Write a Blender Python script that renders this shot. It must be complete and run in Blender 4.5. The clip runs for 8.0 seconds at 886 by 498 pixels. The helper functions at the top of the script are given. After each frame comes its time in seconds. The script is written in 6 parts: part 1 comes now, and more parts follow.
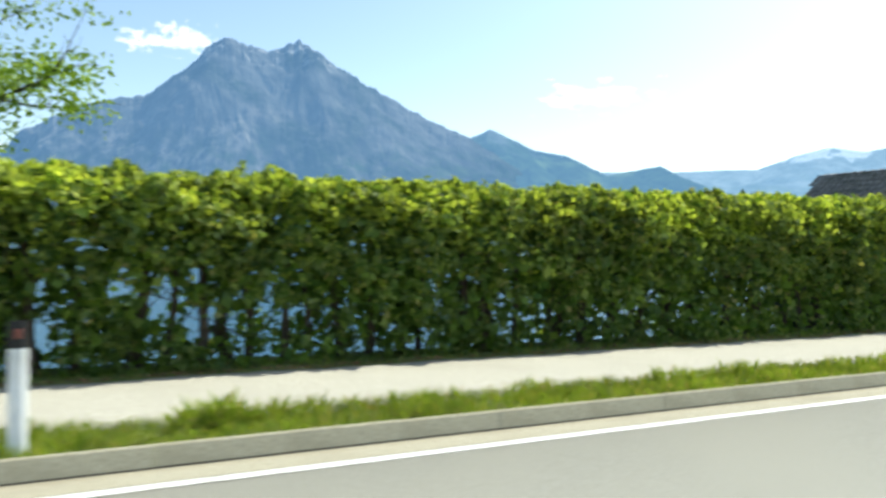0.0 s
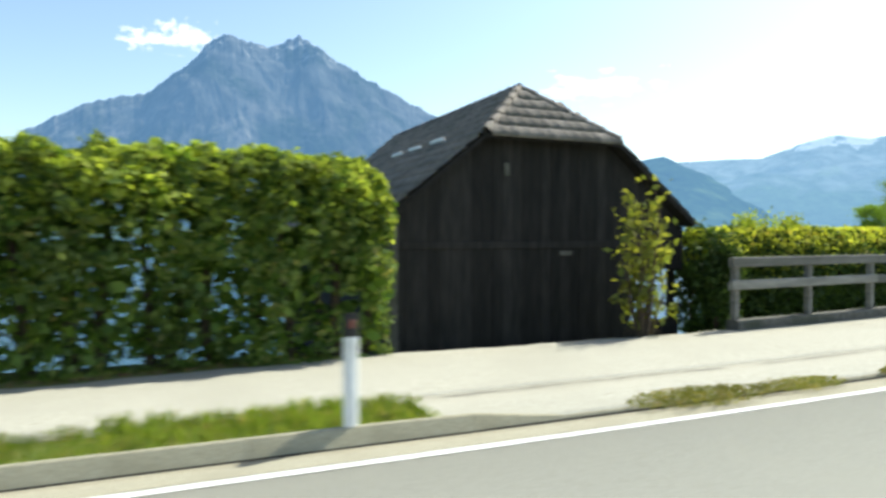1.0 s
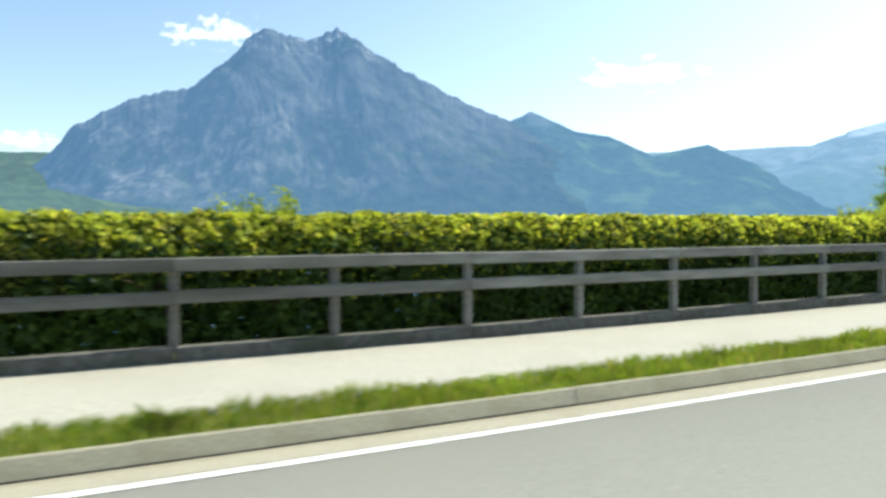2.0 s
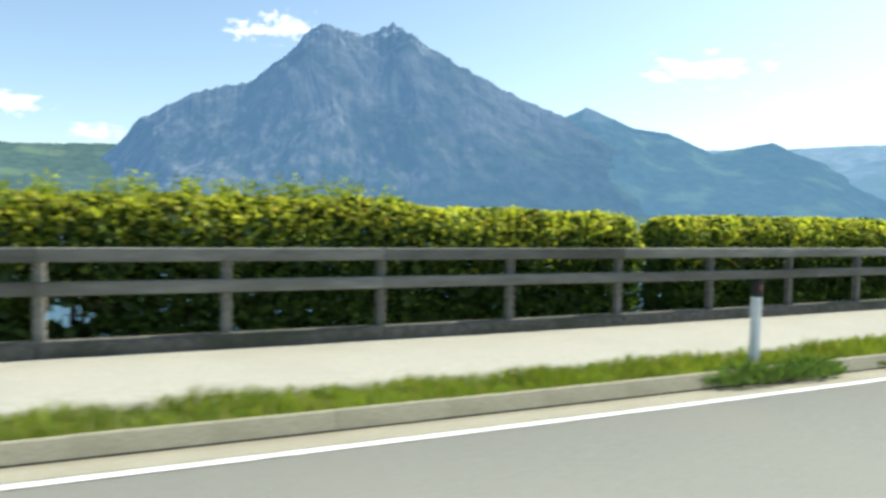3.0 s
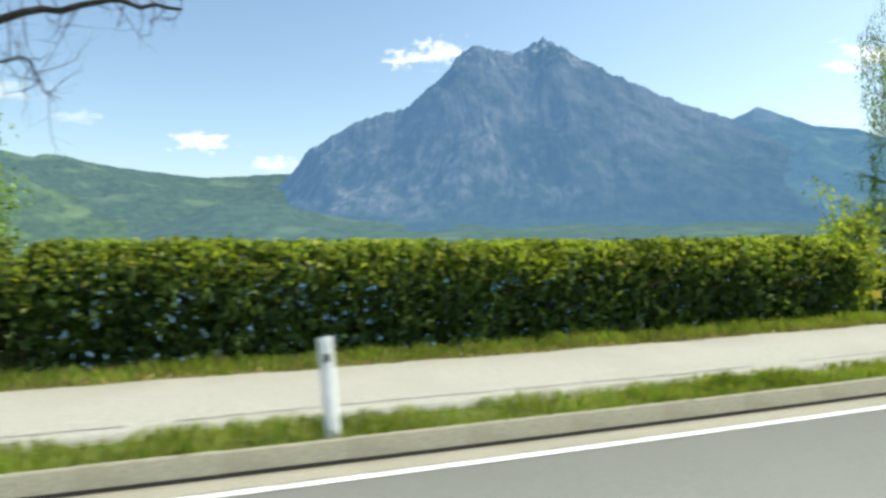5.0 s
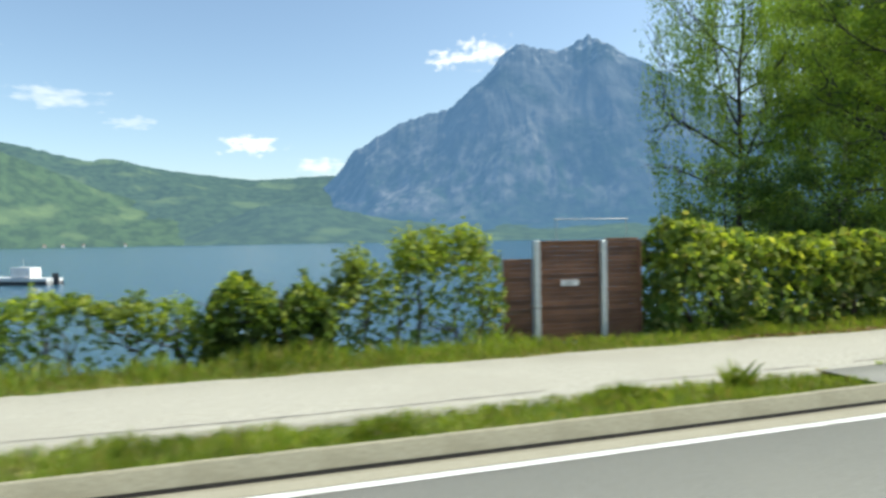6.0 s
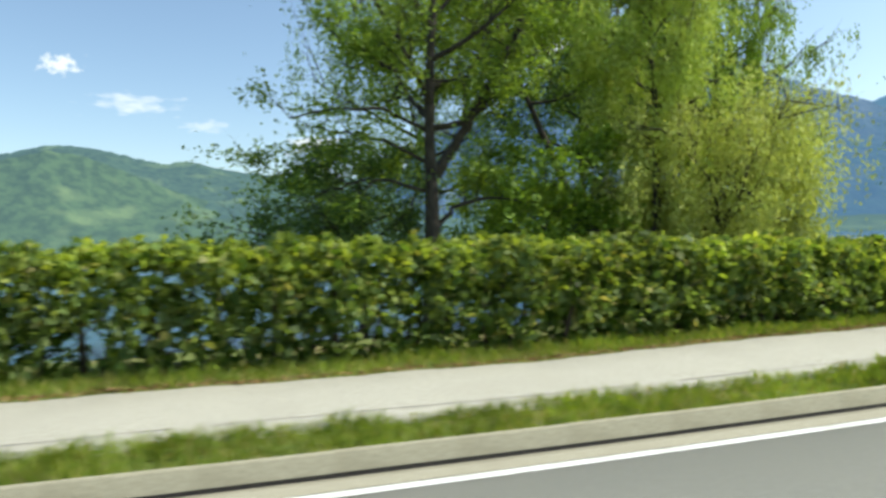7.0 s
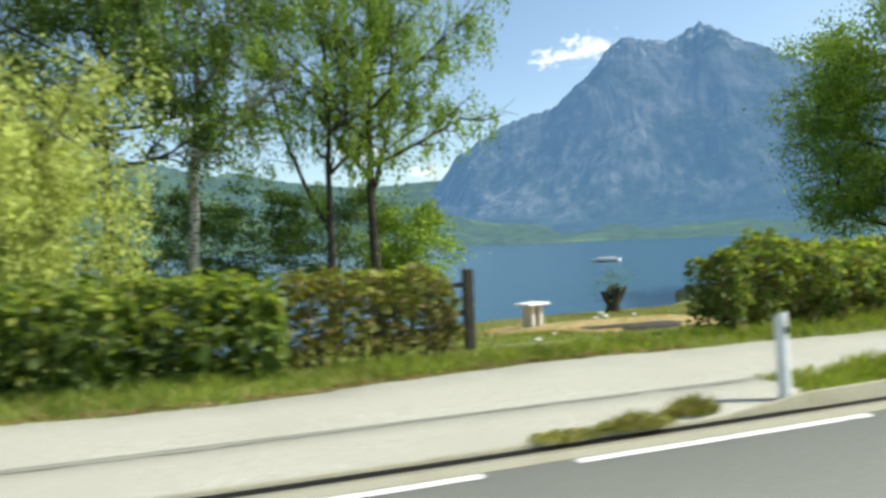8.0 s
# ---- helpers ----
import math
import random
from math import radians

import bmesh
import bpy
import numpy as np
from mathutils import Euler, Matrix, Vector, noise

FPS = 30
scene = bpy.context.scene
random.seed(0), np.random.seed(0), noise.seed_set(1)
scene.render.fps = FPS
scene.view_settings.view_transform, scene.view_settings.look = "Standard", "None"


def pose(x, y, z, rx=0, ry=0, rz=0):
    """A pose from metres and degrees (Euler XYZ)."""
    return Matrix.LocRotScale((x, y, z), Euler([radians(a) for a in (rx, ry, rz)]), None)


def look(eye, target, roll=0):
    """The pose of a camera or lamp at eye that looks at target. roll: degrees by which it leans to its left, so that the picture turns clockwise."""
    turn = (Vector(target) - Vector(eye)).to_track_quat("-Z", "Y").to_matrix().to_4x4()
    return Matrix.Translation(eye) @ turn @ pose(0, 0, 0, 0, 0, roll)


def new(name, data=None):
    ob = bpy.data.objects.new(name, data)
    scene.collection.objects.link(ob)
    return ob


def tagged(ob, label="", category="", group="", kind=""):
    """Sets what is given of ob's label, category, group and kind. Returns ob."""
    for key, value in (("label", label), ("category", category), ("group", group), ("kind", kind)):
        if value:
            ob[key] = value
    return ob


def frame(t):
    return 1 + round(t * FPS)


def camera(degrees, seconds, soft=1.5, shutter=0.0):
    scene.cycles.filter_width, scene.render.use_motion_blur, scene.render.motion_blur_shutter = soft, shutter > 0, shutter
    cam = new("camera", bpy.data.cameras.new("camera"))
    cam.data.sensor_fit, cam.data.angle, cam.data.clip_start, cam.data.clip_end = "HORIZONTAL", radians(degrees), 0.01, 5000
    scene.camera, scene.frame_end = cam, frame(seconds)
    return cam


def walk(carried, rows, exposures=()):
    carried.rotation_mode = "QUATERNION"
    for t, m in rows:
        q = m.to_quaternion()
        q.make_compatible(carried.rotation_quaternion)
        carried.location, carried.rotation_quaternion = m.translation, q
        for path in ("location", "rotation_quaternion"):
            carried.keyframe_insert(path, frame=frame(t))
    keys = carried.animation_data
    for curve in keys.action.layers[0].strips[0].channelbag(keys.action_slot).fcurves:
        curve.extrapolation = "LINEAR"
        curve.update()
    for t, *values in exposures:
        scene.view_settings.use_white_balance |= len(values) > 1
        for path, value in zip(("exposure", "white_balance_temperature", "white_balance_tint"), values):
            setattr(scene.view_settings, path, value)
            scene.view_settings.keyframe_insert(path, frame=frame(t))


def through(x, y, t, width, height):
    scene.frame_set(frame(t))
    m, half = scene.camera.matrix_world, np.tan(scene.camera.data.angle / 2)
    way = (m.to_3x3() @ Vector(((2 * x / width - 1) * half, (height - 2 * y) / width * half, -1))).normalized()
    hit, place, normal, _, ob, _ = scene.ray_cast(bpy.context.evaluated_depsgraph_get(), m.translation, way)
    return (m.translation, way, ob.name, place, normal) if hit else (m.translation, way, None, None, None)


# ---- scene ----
FOV = 68.1
cam = camera(FOV, 8.0, soft=3.0, shutter=0.12)
# seconds, eye, target, roll
PATH = [
    (0.00, (0.002, -5.030, 1.743), (3.995, 4.138, 1.651), 0.83),
    (0.25, (4.479, -4.993, 1.750), (8.464, 4.178, 1.632), 0.69),
    (0.50, (8.955, -4.965, 1.749), (12.933, 4.208, 1.605), 0.55),
    (0.70, (12.584, -4.966, 1.750), (16.517, 4.227, 1.592), 1.07),
    (1.00, (18.407, -5.003, 1.757), (22.317, 4.199, 1.572), -0.01),
    (1.20, (21.966, -5.028, 1.752), (25.776, 4.216, 1.549), -0.24),
    (1.30, (23.412, -5.015, 1.746), (27.161, 4.253, 1.536), -0.49),
    (1.50, (27.071, -4.927, 1.746), (30.729, 4.376, 1.498), -0.82),
    (1.70, (30.844, -4.786, 1.753), (34.405, 4.554, 1.461), -0.38),
    (2.00, (36.527, -4.427, 1.750), (39.859, 4.996, 1.427), -0.18),
    (2.25, (41.244, -4.001, 1.750), (44.384, 5.487, 1.401), -0.01),
    (2.50, (45.909, -3.496, 1.750), (48.855, 6.053, 1.375), 0.16),
    (2.80, (51.497, -2.805, 1.753), (54.209, 6.812, 1.347), 0.36),
    (3.00, (55.223, -2.299, 1.741), (57.778, 7.361, 1.346), 0.98),
    (3.20, (58.890, -1.761, 1.750), (61.270, 7.944, 1.363), 0.84),
    (3.30, (60.419, -1.522, 1.749), (62.683, 8.211, 1.358), 0.68),
    (3.50, (64.029, -0.905, 1.742), (66.099, 8.871, 1.363), 0.62),
    (3.70, (67.672, -0.218, 1.760), (69.538, 9.602, 1.482), 1.42),
    (4.00, (73.404, 0.981, 1.744), (74.840, 10.875, 1.533), 0.47),
    (4.20, (77.014, 1.822, 1.745), (78.107, 11.760, 1.542), 0.14),
    (4.50, (82.353, 3.210, 1.748), (82.933, 13.191, 1.559), -0.37),
    (4.70, (86.115, 4.244, 1.755), (86.456, 14.237, 1.595), -0.75),
    (5.00, (91.471, 5.885, 1.750), (91.617, 15.883, 1.600), -0.78),
    (5.25, (95.901, 7.355, 1.750), (95.884, 17.354, 1.608), -0.80),
    (5.50, (100.297, 8.916, 1.750), (100.117, 18.913, 1.616), -0.83),
    (5.80, (105.489, 10.857, 1.747), (105.114, 20.850, 1.623), -0.85),
    (6.00, (108.967, 12.174, 1.754), (108.402, 22.157, 1.621), -0.97),
    (6.20, (112.506, 13.569, 1.755), (111.692, 23.535, 1.619), -0.95),
    (6.40, (115.962, 14.979, 1.742), (115.009, 24.933, 1.581), -1.36),
    (6.50, (117.381, 15.557, 1.745), (116.386, 25.506, 1.580), -1.39),
    (6.70, (120.509, 16.866, 1.748), (119.347, 26.797, 1.577), -1.14),
    (7.00, (125.928, 19.330, 1.752), (124.369, 29.207, 1.602), -1.32),
    (7.20, (129.245, 20.918, 1.759), (127.516, 30.767, 1.685), -1.81),
    (7.50, (133.547, 23.079, 1.742), (131.601, 32.888, 1.735), -4.16),
    (7.70, (136.859, 24.902, 1.756), (134.785, 34.684, 1.702), -3.82),
    (7.90, (140.331, 26.865, 1.752), (138.091, 36.611, 1.717), -2.94),
    (8.00, (142.326, 28.022, 1.745), (140.086, 37.767, 1.702), -2.30),
]
# the clip is a little brighter at its start; its white leans to green
walk(cam, [(t, look(eye, target, roll)) for t, eye, target, roll in PATH], [(0, 0.7, 6500, 1), (1.7, 0.65, 6500, 1), (3.5, 0.5, 6500, 1), (8, 0.42, 6500, 1)])

# ---- world, sun ----
SUN_AZ, SUN_EL = radians(13), radians(50)
world = bpy.data.worlds.new("sky")
scene.world = world
world.use_nodes = True
wn = world.node_tree
sky = wn.nodes.new("ShaderNodeTexSky")
sky.sky_type = "NISHITA"
sky.sun_disc = False
sky.sun_elevation = SUN_EL
sky.sun_rotation = radians(90) - SUN_AZ
sky.altitude = 430
sky.air_density = 1.0
sky.dust_density = 1.6
sky.ozone_density = 0.5
wn.nodes["Background"].inputs["Strength"].default_value = 0.15
wn.links.new(sky.outputs[0], wn.nodes["Background"].inputs["Color"])
sun_data = bpy.data.lights.new("sun", "SUN")
sun_data.energy = 4.8
sun_data.angle = radians(0.53)
sun_data.color = (1.0, 0.95, 0.86)
sun = new("sun", sun_data)
sun.matrix_world = look((0, 0, 60), (-60 * math.cos(SUN_AZ), -60 * math.sin(SUN_AZ), 60 - 60 * math.tan(SUN_EL)))

# ---- the road's line: heading in degrees every 20 m, and places along it ----
HEADING = (0.5, 0.0, -0.5, 5.6, 9.1, 14.4, 19.65, 22.4, 29.6, 33.0, 36.3, 39.7, 43.0, 46.4)
S_MIN, S_MAX, DS = -420.0, 520.0, 0.5
_s = np.arange(S_MIN, S_MAX + 0.01, DS)
_h = np.radians(np.interp(_s, -20 + 20 * np.arange(len(HEADING)), HEADING))
_cx, _cy = np.cos(_h) * DS, np.sin(_h) * DS
_x = np.concatenate([[0], np.cumsum((_cx[1:] + _cx[:-1]) / 2)])
_y = np.concatenate([[0], np.cumsum((_cy[1:] + _cy[:-1]) / 2)])
_x -= np.interp(0, _s, _x)
_y -= np.interp(0, _s, _y)


def along(s, lat, z=0.0):
    """World places from metres along the edge line, metres beside it towards the lake, and height (arrays)."""
    s, lat, z = np.broadcast_arrays(np.asarray(s, float), np.asarray(lat, float), np.asarray(z, float))
    h = np.interp(s, _s, _h)
    return np.stack([np.interp(s, _s, _x) - np.sin(h) * lat, np.interp(s, _s, _y) + np.cos(h) * lat, z], -1)


def spot(s, lat, z=0.0):
    return Vector(along(s, lat, z).tolist())


def turn_at(s):
    return float(np.interp(s, _s, _h))


def stand(s, lat, z=0.0, turn=0.0):
    """A pose on the ground: x along the road, y to the lake."""
    return Matrix.Translation(spot(s, lat, z)) @ Matrix.Rotation(turn_at(s) + radians(turn), 4, "Z")


def smooth(a, b, v):
    u = np.clip((np.asarray(v, float) - a) / (b - a), 0, 1)
    return u * u * (3 - 2 * u)


LAKE = -2.4


def shore(s):
    """How far the land reaches from the edge line to the water."""
    return 6.6 + 3.5 * (smooth(80, 84, s) - smooth(90, 96, s)) + 14.5 * smooth(112, 128, s) + 5.0 * smooth(146, 160, s) + 9.0 * smooth(170, 182, s)


def land(s, lat):
    """Height of the ground."""
    edge = shore(s)
    z = np.where(np.asarray(lat) < 1.45, 0.03, 0.075)
    z = np.where(lat < 0.56, -0.06, z)
    down = np.clip((lat - 4.6) / np.maximum(edge - 4.6, 0.5), 0, 1)
    fall = smooth(0.0, 1.0, down) + (down - smooth(0.0, 1.0, down)) * smooth(143, 149, s)
    bank = smooth(0, 1.6, lat - edge)
    z = z - 2.2 * fall - 3.5 * bank
    dip = smooth(21.0, 22.0, s) * (1 - smooth(27.6, 28.4, s))
    z = z - 0.4 * dip * smooth(3.85, 4.15, lat)
    z = np.where(lat < -7.3, -0.12 - 0.0 * z, z)
    return z


# ---- materials ----
def material(name, colours, scale=6.0, rough=0.85, bump=0.0, bump_scale=40.0, metal=0.0, spec=0.3, stretch=(1, 1, 1), detail=6.0,
             second=None, second_scale=0.6, per="", contrast=(0.3, 0.7)):
    """Noise between two colours, a slower noise towards a third, and a bump."""
    m = bpy.data.materials.new(name)
    m.use_nodes = True
    n, l = m.node_tree.nodes, m.node_tree.links
    p = n["Principled BSDF"]
    p.inputs["Roughness"].default_value = rough
    p.inputs["Metallic"].default_value = metal
    p.inputs["Specular IOR Level"].default_value = spec
    co = n.new("ShaderNodeTexCoord")
    mp = n.new("ShaderNodeMapping")
    mp.inputs["Scale"].default_value = stretch
    l.new(co.outputs["Object"], mp.inputs["Vector"])
    no = n.new("ShaderNodeTexNoise")
    no.inputs["Scale"].default_value = scale
    no.inputs["Detail"].default_value = detail
    l.new(mp.outputs["Vector"], no.inputs["Vector"])
    ra = n.new("ShaderNodeValToRGB")
    ra.color_ramp.elements[0].position, ra.color_ramp.elements[1].position = contrast
    ra.color_ramp.elements[0].color = (*colours[0], 1)
    ra.color_ramp.elements[1].color = (*colours[1], 1)
    l.new(no.outputs["Fac"], ra.inputs["Fac"])
    out = ra.outputs["Color"]
    if second:
        n2 = n.new("ShaderNodeTexNoise")
        n2.inputs["Scale"].default_value = second_scale
        n2.inputs["Detail"].default_value = 4
        l.new(mp.outputs["Vector"], n2.inputs["Vector"])
        r2 = n.new("ShaderNodeValToRGB")
        r2.color_ramp.elements[0].position, r2.color_ramp.elements[1].position = 0.48, 0.68
        l.new(n2.outputs["Fac"], r2.inputs["Fac"])
        mx = n.new("ShaderNodeMix")
        mx.data_type = "RGBA"
        l.new(r2.outputs["Color"], mx.inputs["Factor"])
        l.new(out, mx.inputs["A"])
        mx.inputs["B"].default_value = (*second, 1)
        out = mx.outputs["Result"]
    if per:
        hs = n.new("ShaderNodeHueSaturation")
        info = n.new("ShaderNodeObjectInfo" if per == "object" else "ShaderNodeNewGeometry")
        mr = n.new("ShaderNodeMapRange")
        mr.inputs["To Min"].default_value, mr.inputs["To Max"].default_value = 0.7, 1.3
        l.new(info.outputs["Random" if per == "object" else "Random Per Island"], mr.inputs["Value"])
        l.new(mr.outputs["Result"], hs.inputs["Value"])
        l.new(out, hs.inputs["Color"])
        out = hs.outputs["Color"]
    l.new(out, p.inputs["Base Color"])
    if bump:
        nb = n.new("ShaderNodeTexNoise")
        nb.inputs["Scale"].default_value = bump_scale
        nb.inputs["Detail"].default_value = 5
        l.new(mp.outputs["Vector"], nb.inputs["Vector"])
        bp = n.new("ShaderNodeBump")
        bp.inputs["Strength"].default_value = bump
        bp.inputs["Distance"].default_value = 0.02
        l.new(nb.outputs["Fac"], bp.inputs["Height"])
        l.new(bp.outputs["Normal"], p.inputs["Normal"])
    return m


def leaf_material(name, dark, light, through=0.4, odd=None, odd_share=0.12):
    """Leaves: each one its own tone, light shining through."""
    m = bpy.data.materials.new(name)
    m.use_nodes = True
    n, l = m.node_tree.nodes, m.node_tree.links
    n.remove(n["Principled BSDF"])
    geo = n.new("ShaderNodeNewGeometry")
    ra = n.new("ShaderNodeValToRGB")
    ra.color_ramp.elements[0].color, ra.color_ramp.elements[1].color = (*dark, 1), (*light, 1)
    if odd:
        e = ra.color_ramp.elements.new(1 - odd_share)
        e.color = (*light, 1)
        ra.color_ramp.elements[-1].color = (*odd, 1)
    l.new(geo.outputs["Random Per Island"], ra.inputs["Fac"])
    no = n.new("ShaderNodeTexNoise")
    no.inputs["Scale"].default_value = 0.9
    co = n.new("ShaderNodeTexCoord")
    l.new(co.outputs["Object"], no.inputs["Vector"])
    hs = n.new("ShaderNodeHueSaturation")
    mr = n.new("ShaderNodeMapRange")
    mr.inputs["From Min"].default_value, mr.inputs["From Max"].default_value = 0.3, 0.7
    mr.inputs["To Min"].default_value, mr.inputs["To Max"].default_value = 0.72, 1.25
    l.new(no.outputs["Fac"], mr.inputs["Value"])
    l.new(mr.outputs["Result"], hs.inputs["Value"])
    l.new(ra.outputs["Color"], hs.inputs["Color"])
    df, tr, gl = n.new("ShaderNodeBsdfDiffuse"), n.new("ShaderNodeBsdfTranslucent"), n.new("ShaderNodeBsdfGlossy")
    gl.inputs["Roughness"].default_value = 0.6
    l.new(hs.outputs["Color"], df.inputs["Color"])
    warm = n.new("ShaderNodeMix")
    warm.data_type = "RGBA"
    warm.blend_type = "MULTIPLY"
    warm.inputs["Factor"].default_value = 1.0
    warm.inputs["B"].default_value = (1.2, 1.18, 0.68, 1)
    l.new(hs.outputs["Color"], warm.inputs["A"])
    l.new(warm.outputs["Result"], tr.inputs["Color"])
    m1, m2 = n.new("ShaderNodeMixShader"), n.new("ShaderNodeMixShader")
    m1.inputs[0].default_value, m2.inputs[0].default_value = through, 0.025
    l.new(df.outputs[0], m1.inputs[1])
    l.new(tr.outputs[0], m1.inputs[2])
    l.new(m1.outputs[0], m2.inputs[1])
    l.new(gl.outputs[0], m2.inputs[2])
    l.new(m2.outputs[0], n["Material Output"].inputs["Surface"])
    return m


ASPHALT = material("asphalt", ((0.2, 0.199, 0.175), (0.345, 0.342, 0.303)), 70, 0.95, 0.4, 200, spec=0.12, second=(0.285, 0.281, 0.245), second_scale=0.3, contrast=(0.25, 0.75))
PATH_GREY = material("pale_path_asphalt", ((0.29, 0.272, 0.223), (0.495, 0.474, 0.403)), 34, 0.95, 0.4, 120, spec=0.12, second=(0.375, 0.355, 0.296), second_scale=0.55, contrast=(0.26, 0.7))
GUTTER = material("gutter_concrete", ((0.25, 0.23, 0.17), (0.43, 0.402, 0.31)), 38, 0.95, 0.4, 90, spec=0.12, second=(0.31, 0.285, 0.215), second_scale=1.2, contrast=(0.28, 0.7))
KERB = material("kerb_stone", ((0.25, 0.23, 0.16), (0.42, 0.388, 0.285)), 42, 0.95, 0.4, 120, spec=0.12, second=(0.27, 0.245, 0.17), second_scale=1.4, contrast=(0.27, 0.72))
CRACK = material("filled_crack", ((0.16, 0.155, 0.14), (0.24, 0.23, 0.2)), 30, 0.95, 0.3, 60)
DARK_JOINT = material("tarred_joint", ((0.01, 0.01, 0.01), (0.028, 0.026, 0.024)), 30, 1.0, 0.3, 60, spec=0.05)
LINE_PAINT = material("road_line_paint", ((0.62, 0.615, 0.58), (0.84, 0.84, 0.81)), 60, 0.8, 0.25, 120, spec=0.2, second=(0.55, 0.54, 0.49), second_scale=4)
SOIL = material("lawn_soil", ((0.09, 0.13, 0.025), (0.17, 0.19, 0.05)), 8, 1.0, 0.6, 60, second=(0.22, 0.18, 0.08), second_scale=0.8)
GRASS = leaf_material("grass_blade", (0.13, 0.205, 0.02), (0.28, 0.345, 0.045), 0.4, odd=(0.34, 0.26, 0.1), odd_share=0.2)
DRY_GRASS = leaf_material("dry_grass_blade", (0.17, 0.2, 0.035), (0.32, 0.3, 0.08), 0.3, odd=(0.45, 0.34, 0.14), odd_share=0.25)
LITTER = leaf_material("dry_leaf", (0.1, 0.055, 0.025), (0.3, 0.17, 0.08), 0.15, odd=(0.34, 0.29, 0.1), odd_share=0.2)
HEDGE_GREEN = leaf_material("hedge_leaf", (0.06, 0.115, 0.014), (0.16, 0.25, 0.03), 0.45, odd=(0.27, 0.33, 0.06), odd_share=0.15)
HEDGE_TALL = leaf_material("tall_hedge_leaf", (0.1, 0.16, 0.035), (0.225, 0.295, 0.065), 0.55, odd=(0.33, 0.3, 0.09), odd_share=0.15)
# darkened copy of the hedge leaf, shade inside a hedge put into its colour
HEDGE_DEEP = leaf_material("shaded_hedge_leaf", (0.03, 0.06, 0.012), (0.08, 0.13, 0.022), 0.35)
# outer leaf of clipped hedges, darkened for the shade on their fronts
HEDGE_DUSK = leaf_material("shade_darkened_clipped_leaf", (0.04, 0.08, 0.012), (0.105, 0.17, 0.025), 0.4, odd=(0.2, 0.26, 0.05), odd_share=0.12)
HEDGE_OLIVE = leaf_material("olive_hedge_leaf", (0.08, 0.125, 0.02), (0.17, 0.235, 0.04), 0.45, odd=(0.22, 0.19, 0.07), odd_share=0.15)
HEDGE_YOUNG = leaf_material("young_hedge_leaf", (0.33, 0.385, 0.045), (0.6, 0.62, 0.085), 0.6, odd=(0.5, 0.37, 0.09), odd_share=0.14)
HEDGE_LIME = leaf_material("lime_hedge_leaf", (0.2, 0.275, 0.03), (0.38, 0.445, 0.055), 0.55, odd=(0.4, 0.36, 0.08), odd_share=0.1)
HEDGE_FRESH = leaf_material("fresh_hedge_leaf", (0.25, 0.335, 0.04), (0.46, 0.52, 0.085), 0.6)
HEDGE_BROWN = leaf_material("brownish_hedge_leaf", (0.12, 0.14, 0.025), (0.24, 0.23, 0.045), 0.4, odd=(0.28, 0.17, 0.08), odd_share=0.3)
TREE_GREEN = leaf_material("tree_leaf", (0.12, 0.205, 0.026), (0.28, 0.38, 0.048), 0.4)
TREE_FRESH = leaf_material("fresh_tree_leaf", (0.13, 0.23, 0.022), (0.3, 0.42, 0.045), 0.38)
TREE_DEEP = leaf_material("dark_tree_leaf", (0.065, 0.125, 0.035), (0.17, 0.26, 0.055), 0.5)
BIRCH_LEAF = leaf_material("birch_leaf", (0.16, 0.27, 0.035), (0.34, 0.45, 0.065), 0.38)
WILLOW_LEAF = leaf_material("willow_leaf", (0.35, 0.42, 0.09), (0.58, 0.61, 0.17), 0.33)
TALL_WILLOW_LEAF = leaf_material("tall_willow_leaf", (0.29, 0.4, 0.07), (0.52, 0.6, 0.13), 0.33)
SHRUB_LEAF = leaf_material("ochre_shrub_leaf", (0.15, 0.19, 0.03), (0.33, 0.33, 0.05), 0.5)
BARK = material("bark", ((0.028, 0.025, 0.02), (0.08, 0.068, 0.056)), 14, 0.95, 0.8, 30, stretch=(1, 1, 0.25))
BIRCH_BARK = material("birch_bark", ((0.06, 0.055, 0.05), (0.5, 0.47, 0.42)), 5, 0.85, 0.4, 30, stretch=(1, 1, 3), contrast=(0.35, 0.55))
TWIG = material("twig", ((0.05, 0.035, 0.025), (0.12, 0.09, 0.06)), 20, 0.95)
GREY_WOOD = material("weathered_wood", ((0.125, 0.122, 0.108), (0.225, 0.217, 0.192)), 9, 0.85, 0.5, 40, stretch=(0.15, 1, 1), second=(0.105, 0.1, 0.082), second_scale=1.5, per="object")
PLINTH = material("weathered_plinth", ((0.075, 0.072, 0.062), (0.15, 0.143, 0.122)), 10, 0.95, 0.5, 50, second=(0.06, 0.065, 0.045), second_scale=1.5)
BLACK_WOOD = material("tarred_boards", ((0.014, 0.0135, 0.013), (0.031, 0.028, 0.025)), 12, 0.8, 0.5, 40, spec=0.15, stretch=(1, 1, 0.15), per="object")
TILE = material("old_roof_tile", ((0.16, 0.135, 0.115), (0.29, 0.25, 0.215)), 6, 0.85, 0.4, 50, second=(0.13, 0.12, 0.1), second_scale=2.5, per="object")
GATE_WOOD = material("brown_slats", ((0.095, 0.044, 0.024), (0.165, 0.08, 0.044)), 12, 0.7, 0.3, 40, stretch=(0.2, 1, 1), per="object")
GALV = material("galvanised_steel", ((0.4, 0.43, 0.45), (0.55, 0.58, 0.6)), 14, 0.45, 0.1, 30, metal=0.6)
WHITE_PLASTIC = material("white_plastic", ((0.7, 0.71, 0.7), (0.8, 0.8, 0.79)), 8, 0.45, second=(0.55, 0.54, 0.5), second_scale=3)
